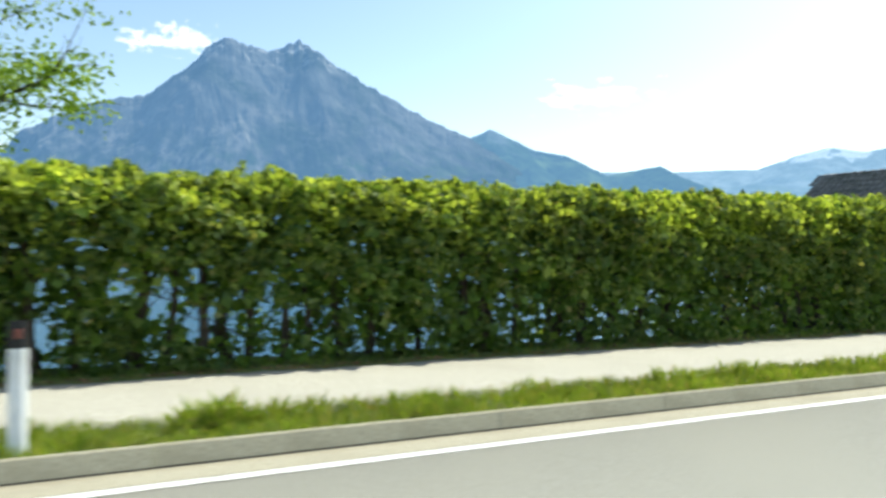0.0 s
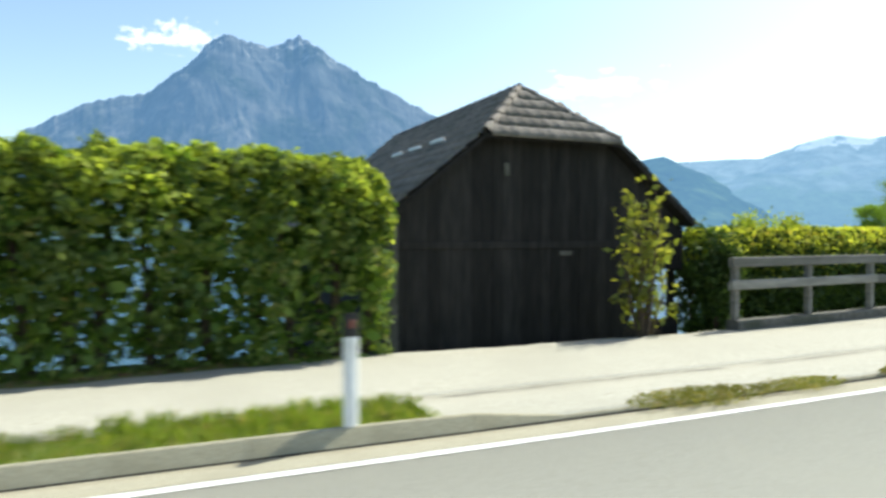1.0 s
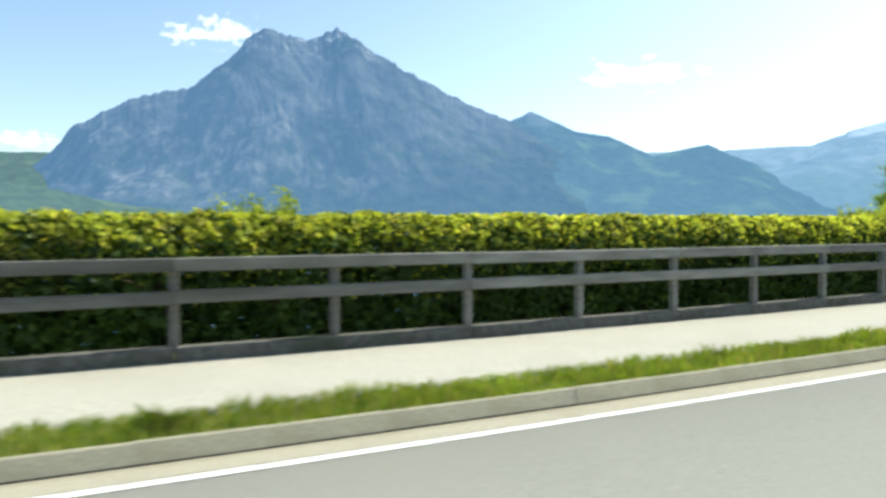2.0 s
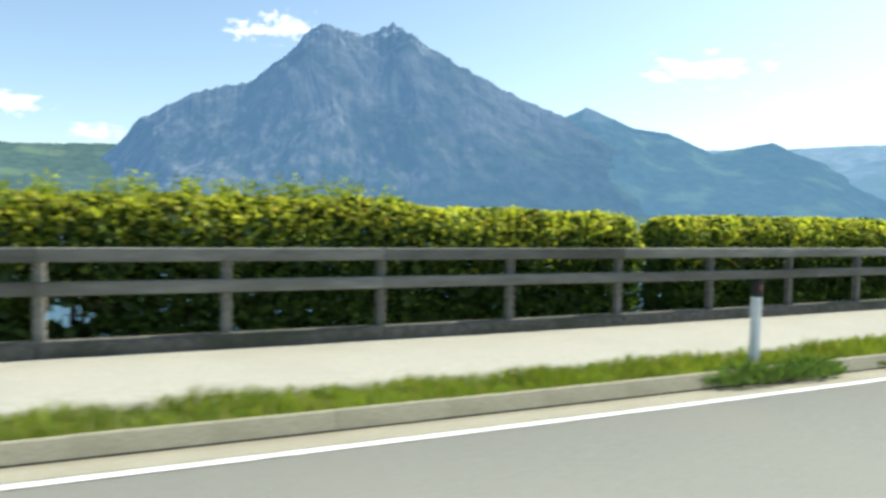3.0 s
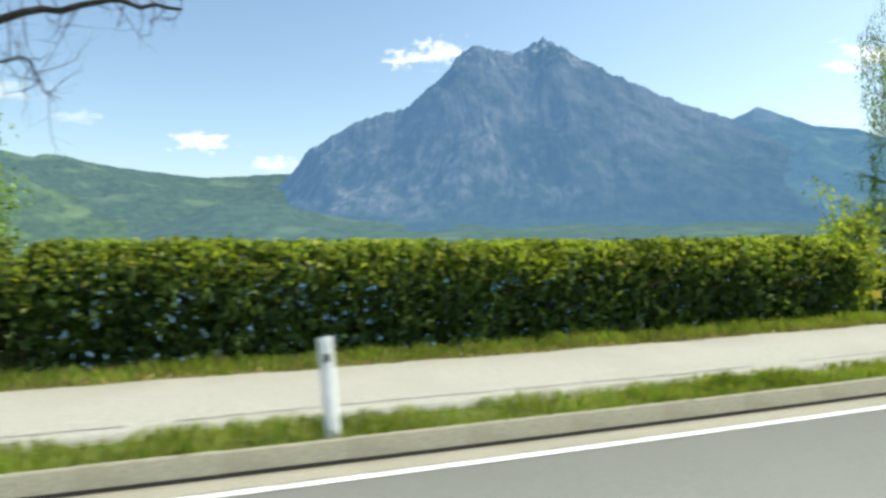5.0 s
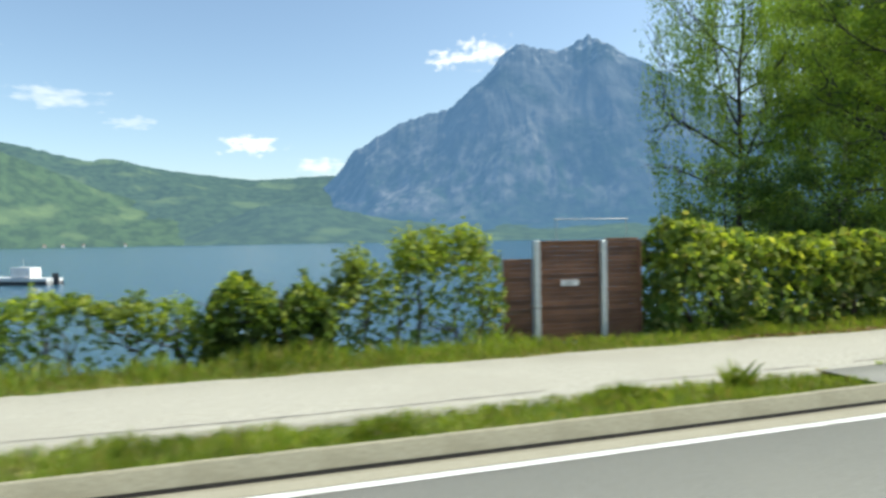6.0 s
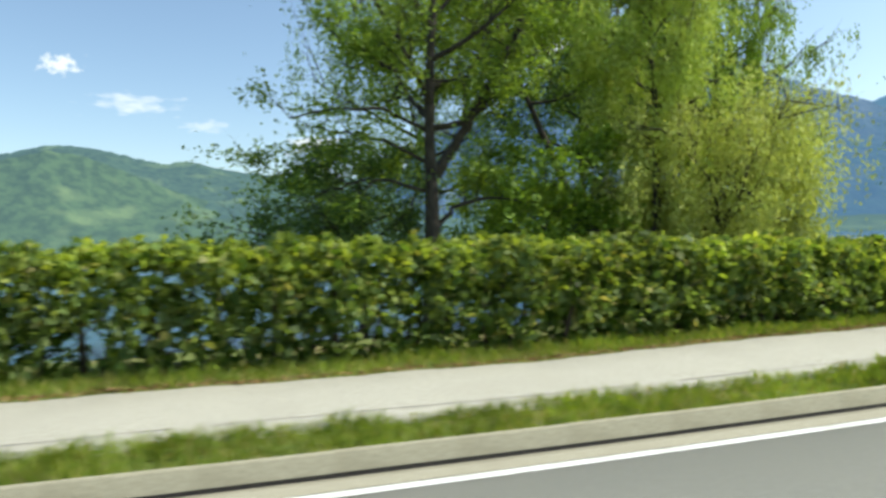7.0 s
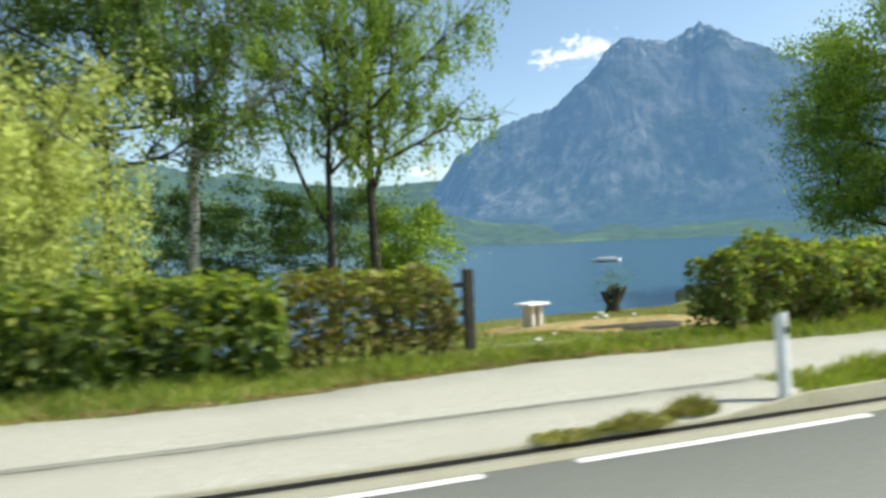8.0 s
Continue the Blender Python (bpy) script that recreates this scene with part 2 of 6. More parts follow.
BLACK_PLASTIC = material("black_plastic", ((0.012, 0.012, 0.013), (0.025, 0.025, 0.025)), 10, 0.5)
RED_REFLECTOR = material("dull_red_reflector", ((0.15, 0.04, 0.03), (0.24, 0.07, 0.05)), 30, 0.3, spec=0.5)
RED_SHEET = material("red_white_sheeting", ((0.46, 0.08, 0.05), (0.62, 0.14, 0.09)), 9, 0.6, second=(0.4, 0.2, 0.15), second_scale=5)
WHITE_SHEET = material("white_sheeting", ((0.4, 0.41, 0.42), (0.52, 0.52, 0.52)), 5, 0.5)
SIGN_BACK = material("grey_sign_back", ((0.2, 0.21, 0.225), (0.29, 0.3, 0.31)), 7, 0.55, metal=0.3)
GREY_POST = material("grey_post", ((0.3, 0.3, 0.3), (0.42, 0.42, 0.41)), 12, 0.5, 0.1, 30, metal=0.3)
ORANGE = material("orange_rubber", ((0.42, 0.12, 0.055), (0.7, 0.27, 0.15)), 8, 0.8, 0.3, 40, second=(0.28, 0.13, 0.08), second_scale=4)
YELLOW = material("yellow_plate", ((0.6, 0.42, 0.02), (0.72, 0.5, 0.03)), 6, 0.5)
PALE_STONE = material("pale_stone", ((0.5, 0.47, 0.42), (0.66, 0.62, 0.56)), 9, 0.9, 0.4, 30)
HULL = material("boat_hull", ((0.6, 0.6, 0.6), (0.75, 0.75, 0.75)), 3, 0.35)
DARK_HULL = material("dark_boat_trim", ((0.02, 0.025, 0.03), (0.05, 0.05, 0.06)), 5, 0.5)
SIGN_WHITE = material("white_sign", ((0.68, 0.69, 0.7), (0.78, 0.78, 0.78)), 4, 0.5)
DARK_BAR = material("dark_print", ((0.03, 0.03, 0.035), (0.06, 0.06, 0.06)), 20, 0.6)


def water_material():
    m = bpy.data.materials.new("lake_water")
    m.use_nodes = True
    n, l = m.node_tree.nodes, m.node_tree.links
    p = n["Principled BSDF"]
    p.inputs["Base Color"].default_value = (0.03, 0.085, 0.13, 1)
    p.inputs["Roughness"].default_value = 0.2
    p.inputs["IOR"].default_value = 1.33
    co = n.new("ShaderNodeTexCoord")
    total = None
    for scale, strength in ((0.35, 0.5), (2.2, 0.35)):
        no = n.new("ShaderNodeTexNoise")
        no.inputs["Scale"].default_value = scale
        no.inputs["Detail"].default_value = 4
        l.new(co.outputs["Object"], no.inputs["Vector"])
        bp = n.new("ShaderNodeBump")
        bp.inputs["Strength"].default_value = strength
        bp.inputs["Distance"].default_value = 0.25
        l.new(no.outputs["Fac"], bp.inputs["Height"])
        if total:
            l.new(total, bp.inputs["Normal"])
        total = bp.outputs["Normal"]
    l.new(total, p.inputs["Normal"])
    return m


WATER = water_material()


# ---- helpers for meshes ----
def mesh_of(name, verts, faces, mat, smooth_faces=False):
    """A mesh from arrays: verts (n, 3), faces (m, k) all with k corners."""
    verts, faces = np.asarray(verts, np.float32), np.asarray(faces, np.int32)
    me = bpy.data.meshes.new(name)
    me.vertices.add(len(verts))
    me.vertices.foreach_set("co", verts.ravel())
    k = faces.shape[1]
    me.loops.add(faces.size)
    me.loops.foreach_set("vertex_index", faces.ravel())
    me.polygons.add(len(faces))
    me.polygons.foreach_set("loop_start", np.arange(0, faces.size, k, dtype=np.int32))
    me.update(calc_edges=True)
    if smooth_faces:
        me.polygons.foreach_set("use_smooth", np.ones(len(faces), bool))
    me.materials.append(mat)
    return me


def part(name, bm, mat, parent, label=""):
    """A bmesh (or a mesh) as one object under a thing or a part."""
    if isinstance(bm, bmesh.types.BMesh):
        me = bpy.data.meshes.new(name)
        bm.to_mesh(me)
        bm.free()
        me.materials.append(mat)
    else:
        me = bm
    ob = new(name, me)
    ob.parent = parent
    if label:
        tagged(ob, label)
    return ob


def thing(name, label, category, group="", kind="", at=None):
    """An empty at the base of a thing."""
    ob = new(name)
    if at is not None:
        ob.matrix_world = at
    return tagged(ob, label, category, group, kind)


def box(bm, x0, x1, y0, y1, z0, z1, bevel=0.0, m=None):
    """A box with bevelled edges added to bm."""
    g = bmesh.ops.create_cube(bm, size=1.0, matrix=Matrix.Translation(((x0 + x1) / 2, (y0 + y1) / 2, (z0 + z1) / 2)) @ Matrix.Diagonal((x1 - x0, y1 - y0, z1 - z0, 1)))
    vs = g["verts"]
    if bevel:
        es = list({e for v in vs for e in v.link_edges})
        r = bmesh.ops.bevel(bm, geom=es, offset=bevel, segments=1, affect="EDGES")
        vs = list({v for f in r["faces"] for v in f.verts} | {v for v in vs if v.is_valid})
    if m is not None:
        bmesh.ops.transform(bm, matrix=m, verts=vs)
    return vs


def a_box(*args, **kw):
    bm = bmesh.new()
    box(bm, *args, **kw)
    return bm


def tube(points, radii, sides=7, wobble=0.0, rng=None):
    """Verts and quads of a tapered tube along points."""
    pts = np.asarray(points, float)
    n = len(pts)
    d = np.gradient(pts, axis=0)
    d /= np.linalg.norm(d, axis=1, keepdims=True) + 1e-9
    ref = np.where(np.abs(d[:, 2:3]) > 0.9, np.array([[1.0, 0, 0]]), np.array([[0, 0, 1.0]]))
    u = np.cross(d, ref)
    u /= np.linalg.norm(u, axis=1, keepdims=True) + 1e-9
    v = np.cross(d, u)
    a = np.linspace(0, 2 * np.pi, sides, endpoint=False)
    r = np.asarray(radii, float)[:, None] * np.ones((1, sides))
    if wobble:
        r = r * (1 + wobble * rng.uniform(-1, 1, r.shape))
    verts = pts[:, None] + r[..., None] * (np.cos(a)[None, :, None] * u[:, None] + np.sin(a)[None, :, None] * v[:, None])
    i, j = np.meshgrid(np.arange(n - 1), np.arange(sides), indexing="ij")
    k = (j + 1) % sides
    faces = np.stack([i * sides + j, i * sides + k, (i + 1) * sides + k, (i + 1) * sides + j], -1).reshape(-1, 4)
    return verts.reshape(-1, 3), faces


def joined(pieces):
    verts, faces, n = [], [], 0
    for v, f in pieces:
        verts.append(v)
        faces.append(f + n)
        n += len(v)
    return np.concatenate(verts), np.concatenate(faces)


def leaves(centres, length, width, rng, up=0.35, droop=None, facing=None):
    """One small four-cornered leaf at each centre."""
    n = len(centres)
    ax = rng.normal(size=(n, 3))
    if droop is not None:
        ax = ax * 0.35 + np.asarray(droop)
    ax /= np.linalg.norm(ax, axis=1, keepdims=True)
    nm = rng.normal(size=(n, 3))
    if facing is not None:
        nm = nm * 0.8 + facing
    nm[:, 2] += up
    sd = np.cross(nm, ax)
    sd /= np.linalg.norm(sd, axis=1, keepdims=True) + 1e-9
    k = rng.uniform(0.65, 1.35, (n, 1))
    fold = np.cross(ax, sd) * (0.12 * length) * k
    a, b = ax * length * 0.5 * k, sd * width * 0.5 * k
    v = np.stack([centres - a, centres + b - 0.1 * a + fold, centres + a, centres - b - 0.1 * a + fold], 1).reshape(-1, 3)
    return v, np.arange(4 * n).reshape(n, 4)


def lumps(p, scale, seed=0.0):
    """A cheap smooth noise from sines, about -1 to 1."""
    x, y, z = (np.asarray(p) * scale).T
    return (np.sin(1.7 * x + 2.3 * y + seed) + np.sin(2.9 * y - 1.3 * z + 1.7 * seed) + np.sin(3.1 * z + 1.1 * x - 0.7 * seed) + np.sin(4.3 * x - 2.1 * z + 2.2 * seed)) / 4


def strip(name, s0, s1, profile, mat, step=1.0, smooth_faces=False):
    """A mesh swept along the road: profile of (lat, z) pairs."""
    n = max(2, int((s1 - s0) / step) + 1)
    s = np.linspace(s0, s1, n)
    pr = np.array(profile, float)
    v = along(s[:, None], pr[None, :, 0], pr[None, :, 1]).reshape(-1, 3)
    k = len(pr)
    i, j = np.meshgrid(np.arange(n - 1), np.arange(k - 1), indexing="ij")
    f = np.stack([i * k + j, (i + 1) * k + j, (i + 1) * k + j + 1, i * k + j + 1], -1).reshape(-1, 4)
    return mesh_of(name, v, f, mat, smooth_faces)


def structure(name, me, label, category):
    return tagged(new(name, me), label, category, kind="structure")


# ---- ground, water ----
gs = np.concatenate([np.arange(-400, -40, 20), np.arange(-40, 220, 1.0), np.arange(220, 501, 20)])
gl_ = np.concatenate([[-4000, -1500, -500, -150, -60, -25, -12, -8, -7.3, -7.2, -3, 0, 0.3, 0.54, 0.58, 0.8, 1.2, 1.44, 1.47, 2.5, 3.5, 3.8, 4.0, 4.2], np.arange(4.6, 40, 0.5), [45, 60]])
GS, GL = np.meshgrid(gs, gl_, indexing="ij")
GZ = land(GS, GL) + 0.05 * lumps(np.stack([GS.ravel(), GL.ravel(), 0 * GS.ravel()], -1), 0.7).reshape(GS.shape) * smooth(4.4, 6, GL)
gv = along(GS, GL, GZ).reshape(-1, 3)
gi, gj = np.meshgrid(np.arange(len(gs) - 1), np.arange(len(gl_) - 1), indexing="ij")
gk = len(gl_)
gf = np.stack([gi * gk + gj, (gi + 1) * gk + gj, (gi + 1) * gk + gj + 1, gi * gk + gj + 1], -1).reshape(-1, 4)
structure("ground", mesh_of("ground", gv, gf, SOIL, True), "green lakeside lawn and verge on dark soil", "ground")

ring = np.concatenate([[0.0], np.geomspace(20, 4950, 26)])
ang = np.linspace(0, 2 * np.pi, 73)[:-1]
RR, AA = np.meshgrid(ring, ang, indexing="ij")
wv = np.stack([70 + RR * np.cos(AA), 60 + RR * np.sin(AA), np.full(RR.shape, LAKE)], -1).reshape(-1, 3)
wi, wj = np.meshgrid(np.arange(len(ring) - 1), np.arange(72), indexing="ij")
wf = np.stack([wi * 72 + wj, (wi + 1) * 72 + wj, (wi + 1) * 72 + (wj + 1) % 72, wi * 72 + (wj + 1) % 72], -1).reshape(-1, 4)
structure("water", mesh_of("water", wv, wf, WATER), "blue rippled lake reaching to the mountains", "lake")
bed = wv.copy()
bed[:, 2] = -9.0
structure("lake_bed", mesh_of("lake_bed", bed, wf, SOIL), "dark lake bed under the water", "lake bed")

structure("road", strip("road", -380, 480, [(-7.25, -0.02), (-3.6, 0.02), (0.09, 0.0), (0.09, -0.06)], ASPHALT, 2.0), "smooth grey asphalt country road", "road")
GRASS_RUNS = ((-14, 20.8), (32.2, 70.9), (72.5, 116.3), (117.1, 139.4), (151.2, 178))
LOWERED = ((21.6, 31.6), (139.8, 150.4))


def kerb_height(s):
    z = 0.15
    for a, b in LOWERED:
        z -= 0.125 * float(smooth(a - 0.8, a + 0.4, s) - smooth(b - 0.4, b + 0.8, s))
    return z


for a, b, j0, j1 in ((-60, 70, 0.365, 0.42), (70, 220, 0.31, 0.42)):
    structure("gutter", strip("gutter", a, b, [(0.04, 0.004), (0.2, 0.0), (j0, 0.0), (j0, -0.08)], GUTTER), "pale concrete gutter along the road's edge", "gutter")
    structure("kerb_joint", strip("kerb_joint", a, b, [(j0 - 0.004, 0.002), (j1, 0.004), (j1, -0.1)], DARK_JOINT), "dark tarred joint between gutter and kerb", "joint")


def path_edge(s):
    """Where the foot path ends towards the hedges; grass eats into it in places."""
    s = np.asarray(s, float)
    wide = np.interp(s, (0, 15, 19, 21, 30, 34, 70, 76, 82, 88, 100, 116, 119, 122.5, 125, 131.5, 134, 138, 140, 142, 144.5, 146.3, 148.2, 149.2, 152, 156),
                     (3.45, 3.4, 3.75, 4.0, 3.75, 3.85, 3.85, 4.0, 4.1, 3.85, 3.8, 3.82, 3.7, 3.5, 3.6, 3.5, 3.75, 3.75, 3.7, 3.35, 2.95, 3.1, 3.42, 3.6, 3.47, 3.2))
    return wide + 0.035 * np.sin(2.1 * s) + 0.025 * np.sin(5.3 * s + 1) + 0.015 * np.sin(11.7 * s)


ps = np.arange(-120, 260.1, 0.25)
pk = np.array([(0.0, -0.05), (0.0, 0.088), (0.08, 0.1), (0.5, 0.125), (0.96, 0.1), (1.0, 0.02)])
pv = along(ps[:, None], 1.42 + (path_edge(ps)[:, None] - 1.42) * pk[None, :, 0], pk[None, :, 1]).reshape(-1, 3)
pi, pj = np.meshgrid(np.arange(len(ps) - 1), np.arange(len(pk) - 1), indexing="ij")
pf = np.stack([pi * 6 + pj, (pi + 1) * 6 + pj, (pi + 1) * 6 + pj + 1, pi * 6 + pj + 1], -1).reshape(-1, 4)
structure("foot_path", mesh_of("foot_path", pv, pf, PATH_GREY), "pale dusty asphalt foot and cycle path", "path")
for a, b in LOWERED:
    structure("driveway_apron", strip("driveway_apron", a - 0.9, b + 0.9, [(0.46, -0.02), (0.485, 0.03), (0.55, 0.05), (1.0, 0.085), (1.44, 0.094), (1.44, 0.02)], PATH_GREY),
              "pale cracked asphalt of a lowered driveway crossing", "driveway")
rng = np.random.default_rng(12)
for s_at, s_end, mid, z, width in ((21.0, 32.2, 1.31, 0.0985, 0.011), (76.0, 139.0, 1.71, 0.1075, 0.016), (139.2, 151.0, 1.33, 0.0985, 0.013)):
    while s_at < s_end:
        s_to = min(s_at + rng.uniform(3.0, 7.5), s_end)
        q = np.arange(s_at, s_to, 0.18)
        lat = mid + 0.03 * np.sin(0.9 * q) + rng.normal(0, 0.007, len(q))
        wide = width * rng.uniform(0.35, 1.25, len(q))
        v = np.stack([along(q, lat - wide, z - 0.001), along(q, lat + wide, z)], 1).reshape(-1, 3)
        i = np.arange(len(q) - 1)
        f = np.stack([2 * i, 2 * i + 2, 2 * i + 3, 2 * i + 1], -1)
        if len(q) > 2:
            structure("path_seam", mesh_of("path_seam", v, f, CRACK), "grey broken crack along the path's edge", "crack")
        s_at = s_to + rng.uniform(0.1, 0.6)
# solid edge line, then dashes where a side road begins
for a, b in ((-60, 71.3), (72.05, 116.35), (116.75, 143.9), (144.75, 147.3), (148.1, 151.2), (152.0, 154.8), (155.6, 220)):
    structure("edge_line", strip("edge_line", a, b, [(-0.085, 0.008), (0.012, 0.009)], LINE_PAINT), "white painted edge line on asphalt", "road marking")

# cracks round the patched spots of the driveway
def crack(places, wide=0.011):
    p = [spot(s, lat, 0.052 + 0.05 * min(1.0, max(0.0, (lat - 0.5) / 0.9))) for s, lat in places]
    q = [p[0].lerp(p[0], 0)]
    for a, b in zip(p, p[1:]):
        q += [a.lerp(b, k / 3) for k in (1, 2, 3)]
    rng = np.random.default_rng(len(places) * 7)
    q = np.array([tuple(v) for v in q]) + rng.normal(0, 0.008, (len(q), 3)) * (1, 1, 0)
    v, f = tube(q, rng.uniform(0.6, 1.3, len(q)) * wide, 5)
    structure("path_crack", mesh_of("path_crack", v, f, CRACK), "dark crack round a patch in the driveway", "crack")


crack(((141.25, 0.5), (141.45, 0.6), (141.8, 0.6), (141.85, 0.5), (141.5, 0.46), (141.25, 0.5)))
crack(((142.05, 0.54), (142.3, 0.62), (142.55, 0.62)), 0.01)
crack(((139.5, 0.86), (140.1, 0.84), (140.7, 0.82), (140.75, 0.98), (140.5, 1.12)))
crack(((70.8, 1.2), (71.3, 1.26), (71.9, 1.2), (72.5, 1.25)))
crack(((71.2, 0.6), (71.5, 0.8), (72.1, 0.78), (72.4, 0.6)))
crack(((139.8, 1.2), (140.2, 1.17), (140.55, 1.14)), 0.02)

structure("drain_slab", strip("drain_slab", 116.15, 117.25, [(0.515, 0.02), (0.52, 0.1), (1.44, 0.1), (1.44, 0.02)], ASPHALT, 0.3), "worn grey slab across the verge", "slab")
structure("drain_slab", strip("drain_slab", 70.75, 72.65, [(0.515, 0.02), (0.52, 0.11), (1.0, 0.098), (1.44, 0.1), (1.44, 0.02)], PATH_GREY, 0.3), "pale cracked slab across the verge", "slab")
structure("road_patch", strip("road_patch", 71.35, 72.0, [(0.0, 0.006), (0.2, 0.008)], CRACK, 0.2), "dark worn patch beside the edge line", "patch")
structure("road_patch", strip("road_patch", 116.2, 116.8, [(-0.2, 0.006), (0.03, 0.008)], CRACK, 0.2), "dark worn patch beside the edge line", "patch")

# ---- kerb stones ----
kerb = thing("kerb", "row of low grey concrete kerb stones", "kerb", kind="structure")


def kerb_mesh():
    bm = bmesh.new()
    prof = [(0.398, -0.16), (0.402, -0.08), (0.462, 0.055), (0.472, 0.067), (0.505, 0.07), (0.515, 0.06), (0.52, -0.16)]
    ends = []
    for x in (-0.498, 0.498):
        ends.append([bm.verts.new((x, y - 0.36, z)) for y, z in prof])
    for i in range(len(prof) - 1):
        bm.faces.new((ends[0][i], ends[1][i], ends[1][i + 1], ends[0][i + 1]))
    bm.faces.new(ends[0][::-1])
    bm.faces.new(ends[1])
    bmesh.ops.recalc_face_normals(bm, faces=bm.faces)
    return bm


kerb_piece = bpy.data.meshes.new("kerb_stone")
bm = kerb_mesh()
bm.to_mesh(kerb_piece)
bm.free()
kerb_piece.materials.append(KERB)
rng = np.random.default_rng(3)
for i in range(-14, 166):
    ob = part("kerb_stone", kerb_piece, KERB, kerb)
    fall = math.atan2(kerb_height(i + 1) - kerb_height(i), 1.0)
    ob.matrix_world = stand(i + 0.5, 0.36 + rng.uniform(-0.003, 0.003), (kerb_height(i) + kerb_height(i + 1)) / 2 - 0.07 + rng.uniform(-0.003, 0.003), rng.uniform(-0.2, 0.2)) @ Matrix.Rotation(-fall, 4, "Y")


# ---- grass ----
def blades(s, lat, z, height, rng, width=0.009, lean=0.4):
    """Thin bent blades: a quad and a tip each."""
    n = len(s)
    p = along(s, lat, z)
    a = rng.uniform(0, 2 * np.pi, n)
    d = np.stack([np.cos(a), np.sin(a), 0 * a], -1)
    side = np.stack([-np.sin(a), np.cos(a), 0 * a], -1) * width
    h = (height * rng.uniform(0.5, 1.3, n))[:, None]
    out = d * h * rng.uniform(0.1, lean, (n, 1))
    up = np.array([[0, 0, 1.0]])
    v = np.stack([p - side, p + side, p + out * 0.5 + up * h * 0.6 + side * 0.7, p + out * 1.3 + up * h], 1)
    return v.reshape(-1, 3), np.arange(4 * n).reshape(n, 4)


def grass_patch(name, label, s0, s1, lat0, lat1, per_m2, height, mat, seed, tuft=True, ground=0.06):
    rng = np.random.default_rng(seed)
    n = int((s1 - s0) * (lat1 - lat0) * per_m2)
    s, lat = rng.uniform(s0, s1, n), rng.uniform(lat0, lat1, n)
    q = np.stack([s, lat, 0 * s], -1)
    h = height * (1 + 0.55 * lumps(q, 1.3, seed) + 0.5 * lumps(q, 3.7, seed + 2))
    keep = rng.uniform(size=n) < 0.75 + 0.4 * lumps(q, 0.9, seed + 5)
    edge = np.minimum(np.minimum(s - s0, s1 - s) * 1.2, np.minimum((lat - lat0) * 20, (lat1 - lat) * 5))
    h = np.clip(h, 0.25 * height, None) * np.clip(0.45 + edge, 0.3, 1)
    s, lat, h = s[keep], lat[keep], h[keep]
    z = np.maximum(land(s, lat), ground) if ground is not None else land(s, lat)
    v, f = blades(s, lat, z - 0.01, h, rng)
    return tagged(new(name, mesh_of(name, v, f, mat)), label, "grass", kind="stuff")


def edge_grass(label, s0, s1, to, per_m2, height, mat, seed):
    """Grass from the wandering edge of the path to the hedge's foot."""
    rng = np.random.default_rng(seed)
    n = int((s1 - s0) * 1.0 * per_m2)
    s, u = rng.uniform(s0, s1, n), rng.uniform(size=n)
    first = path_edge(s) - 0.04
    lat = first + (to - first) * u
    h = height * np.clip(0.45 + 3.0 * (lat - first), 0.45, 1.2) * (1 + 0.4 * lumps(np.stack([s, lat, 0 * s], -1), 1.9, seed))
    v, f = blades(s, lat, np.maximum(land(s, lat), 0.07) - 0.01, h, rng)
    return tagged(new("hedge_foot_grass", mesh_of("hedge_foot_grass", v, f, mat)), label, "grass", kind="stuff")


def edge_litter(label, s0, s1, per_m, seed):
    """Small dry leaves and crumbs of soil lying along the edge of the path."""
    rng = np.random.default_rng(seed)
    n = int((s1 - s0) * per_m)
    s = rng.uniform(s0, s1, n)
    lat = path_edge(s) + rng.normal(0.0, 0.06, n) + 0.05 * lumps(np.stack([s, 0 * s, 0 * s], -1), 2.3, seed)
    v, f = leaves(along(s, lat, 0.11 + rng.uniform(0, 0.02, n)), 0.05, 0.03, rng, up=3.0)
    return tagged(new("leaf_litter", mesh_of("leaf_litter", v, f, LITTER)), label, "leaf litter", kind="stuff")


edge_litter("reddish-brown dry leaves along the path's edge", 117, 152, 110, 41)
edge_litter("dark crumbs and dry leaves under the tall hedge", -13, 20, 60, 42)
edge_litter("brown dry leaves at the foot of the thin hedge", 75, 103, 50, 43)
for k, (a, b) in enumerate(GRASS_RUNS):
    grass_patch("verge_grass", "unmown green grass between kerb and path", a, b, 0.49, 1.5, 1100, 0.12, GRASS, 20 + k)
edge_grass("short yellowish grass along the hedge's foot", 74.5, 152, 4.7, 330, 0.08, DRY_GRASS, 31)
edge_grass("fresh green grass along the hedge's foot", 88, 166, 4.5, 420, 0.13, GRASS, 35)
edge_grass("sparse shaded grass under the tall hedge", -14, 20.5, 4.1, 160, 0.08, GRASS, 36)
grass_patch("hedge_foot_grass", "long green grass before the bushes", 104.5, 114, 4.1, 4.9, 420, 0.26, GRASS, 34, ground=0.07)
grass_patch("lawn_grass", "sunlit lawn sloping to the lake", 139, 175, 3.4, 12, 170, 0.07, GRASS, 32, ground=None)
grass_patch("lawn_grass", "drier lawn near the water", 146, 185, 9, 25, 90, 0.09, DRY_GRASS, 33, ground=None)


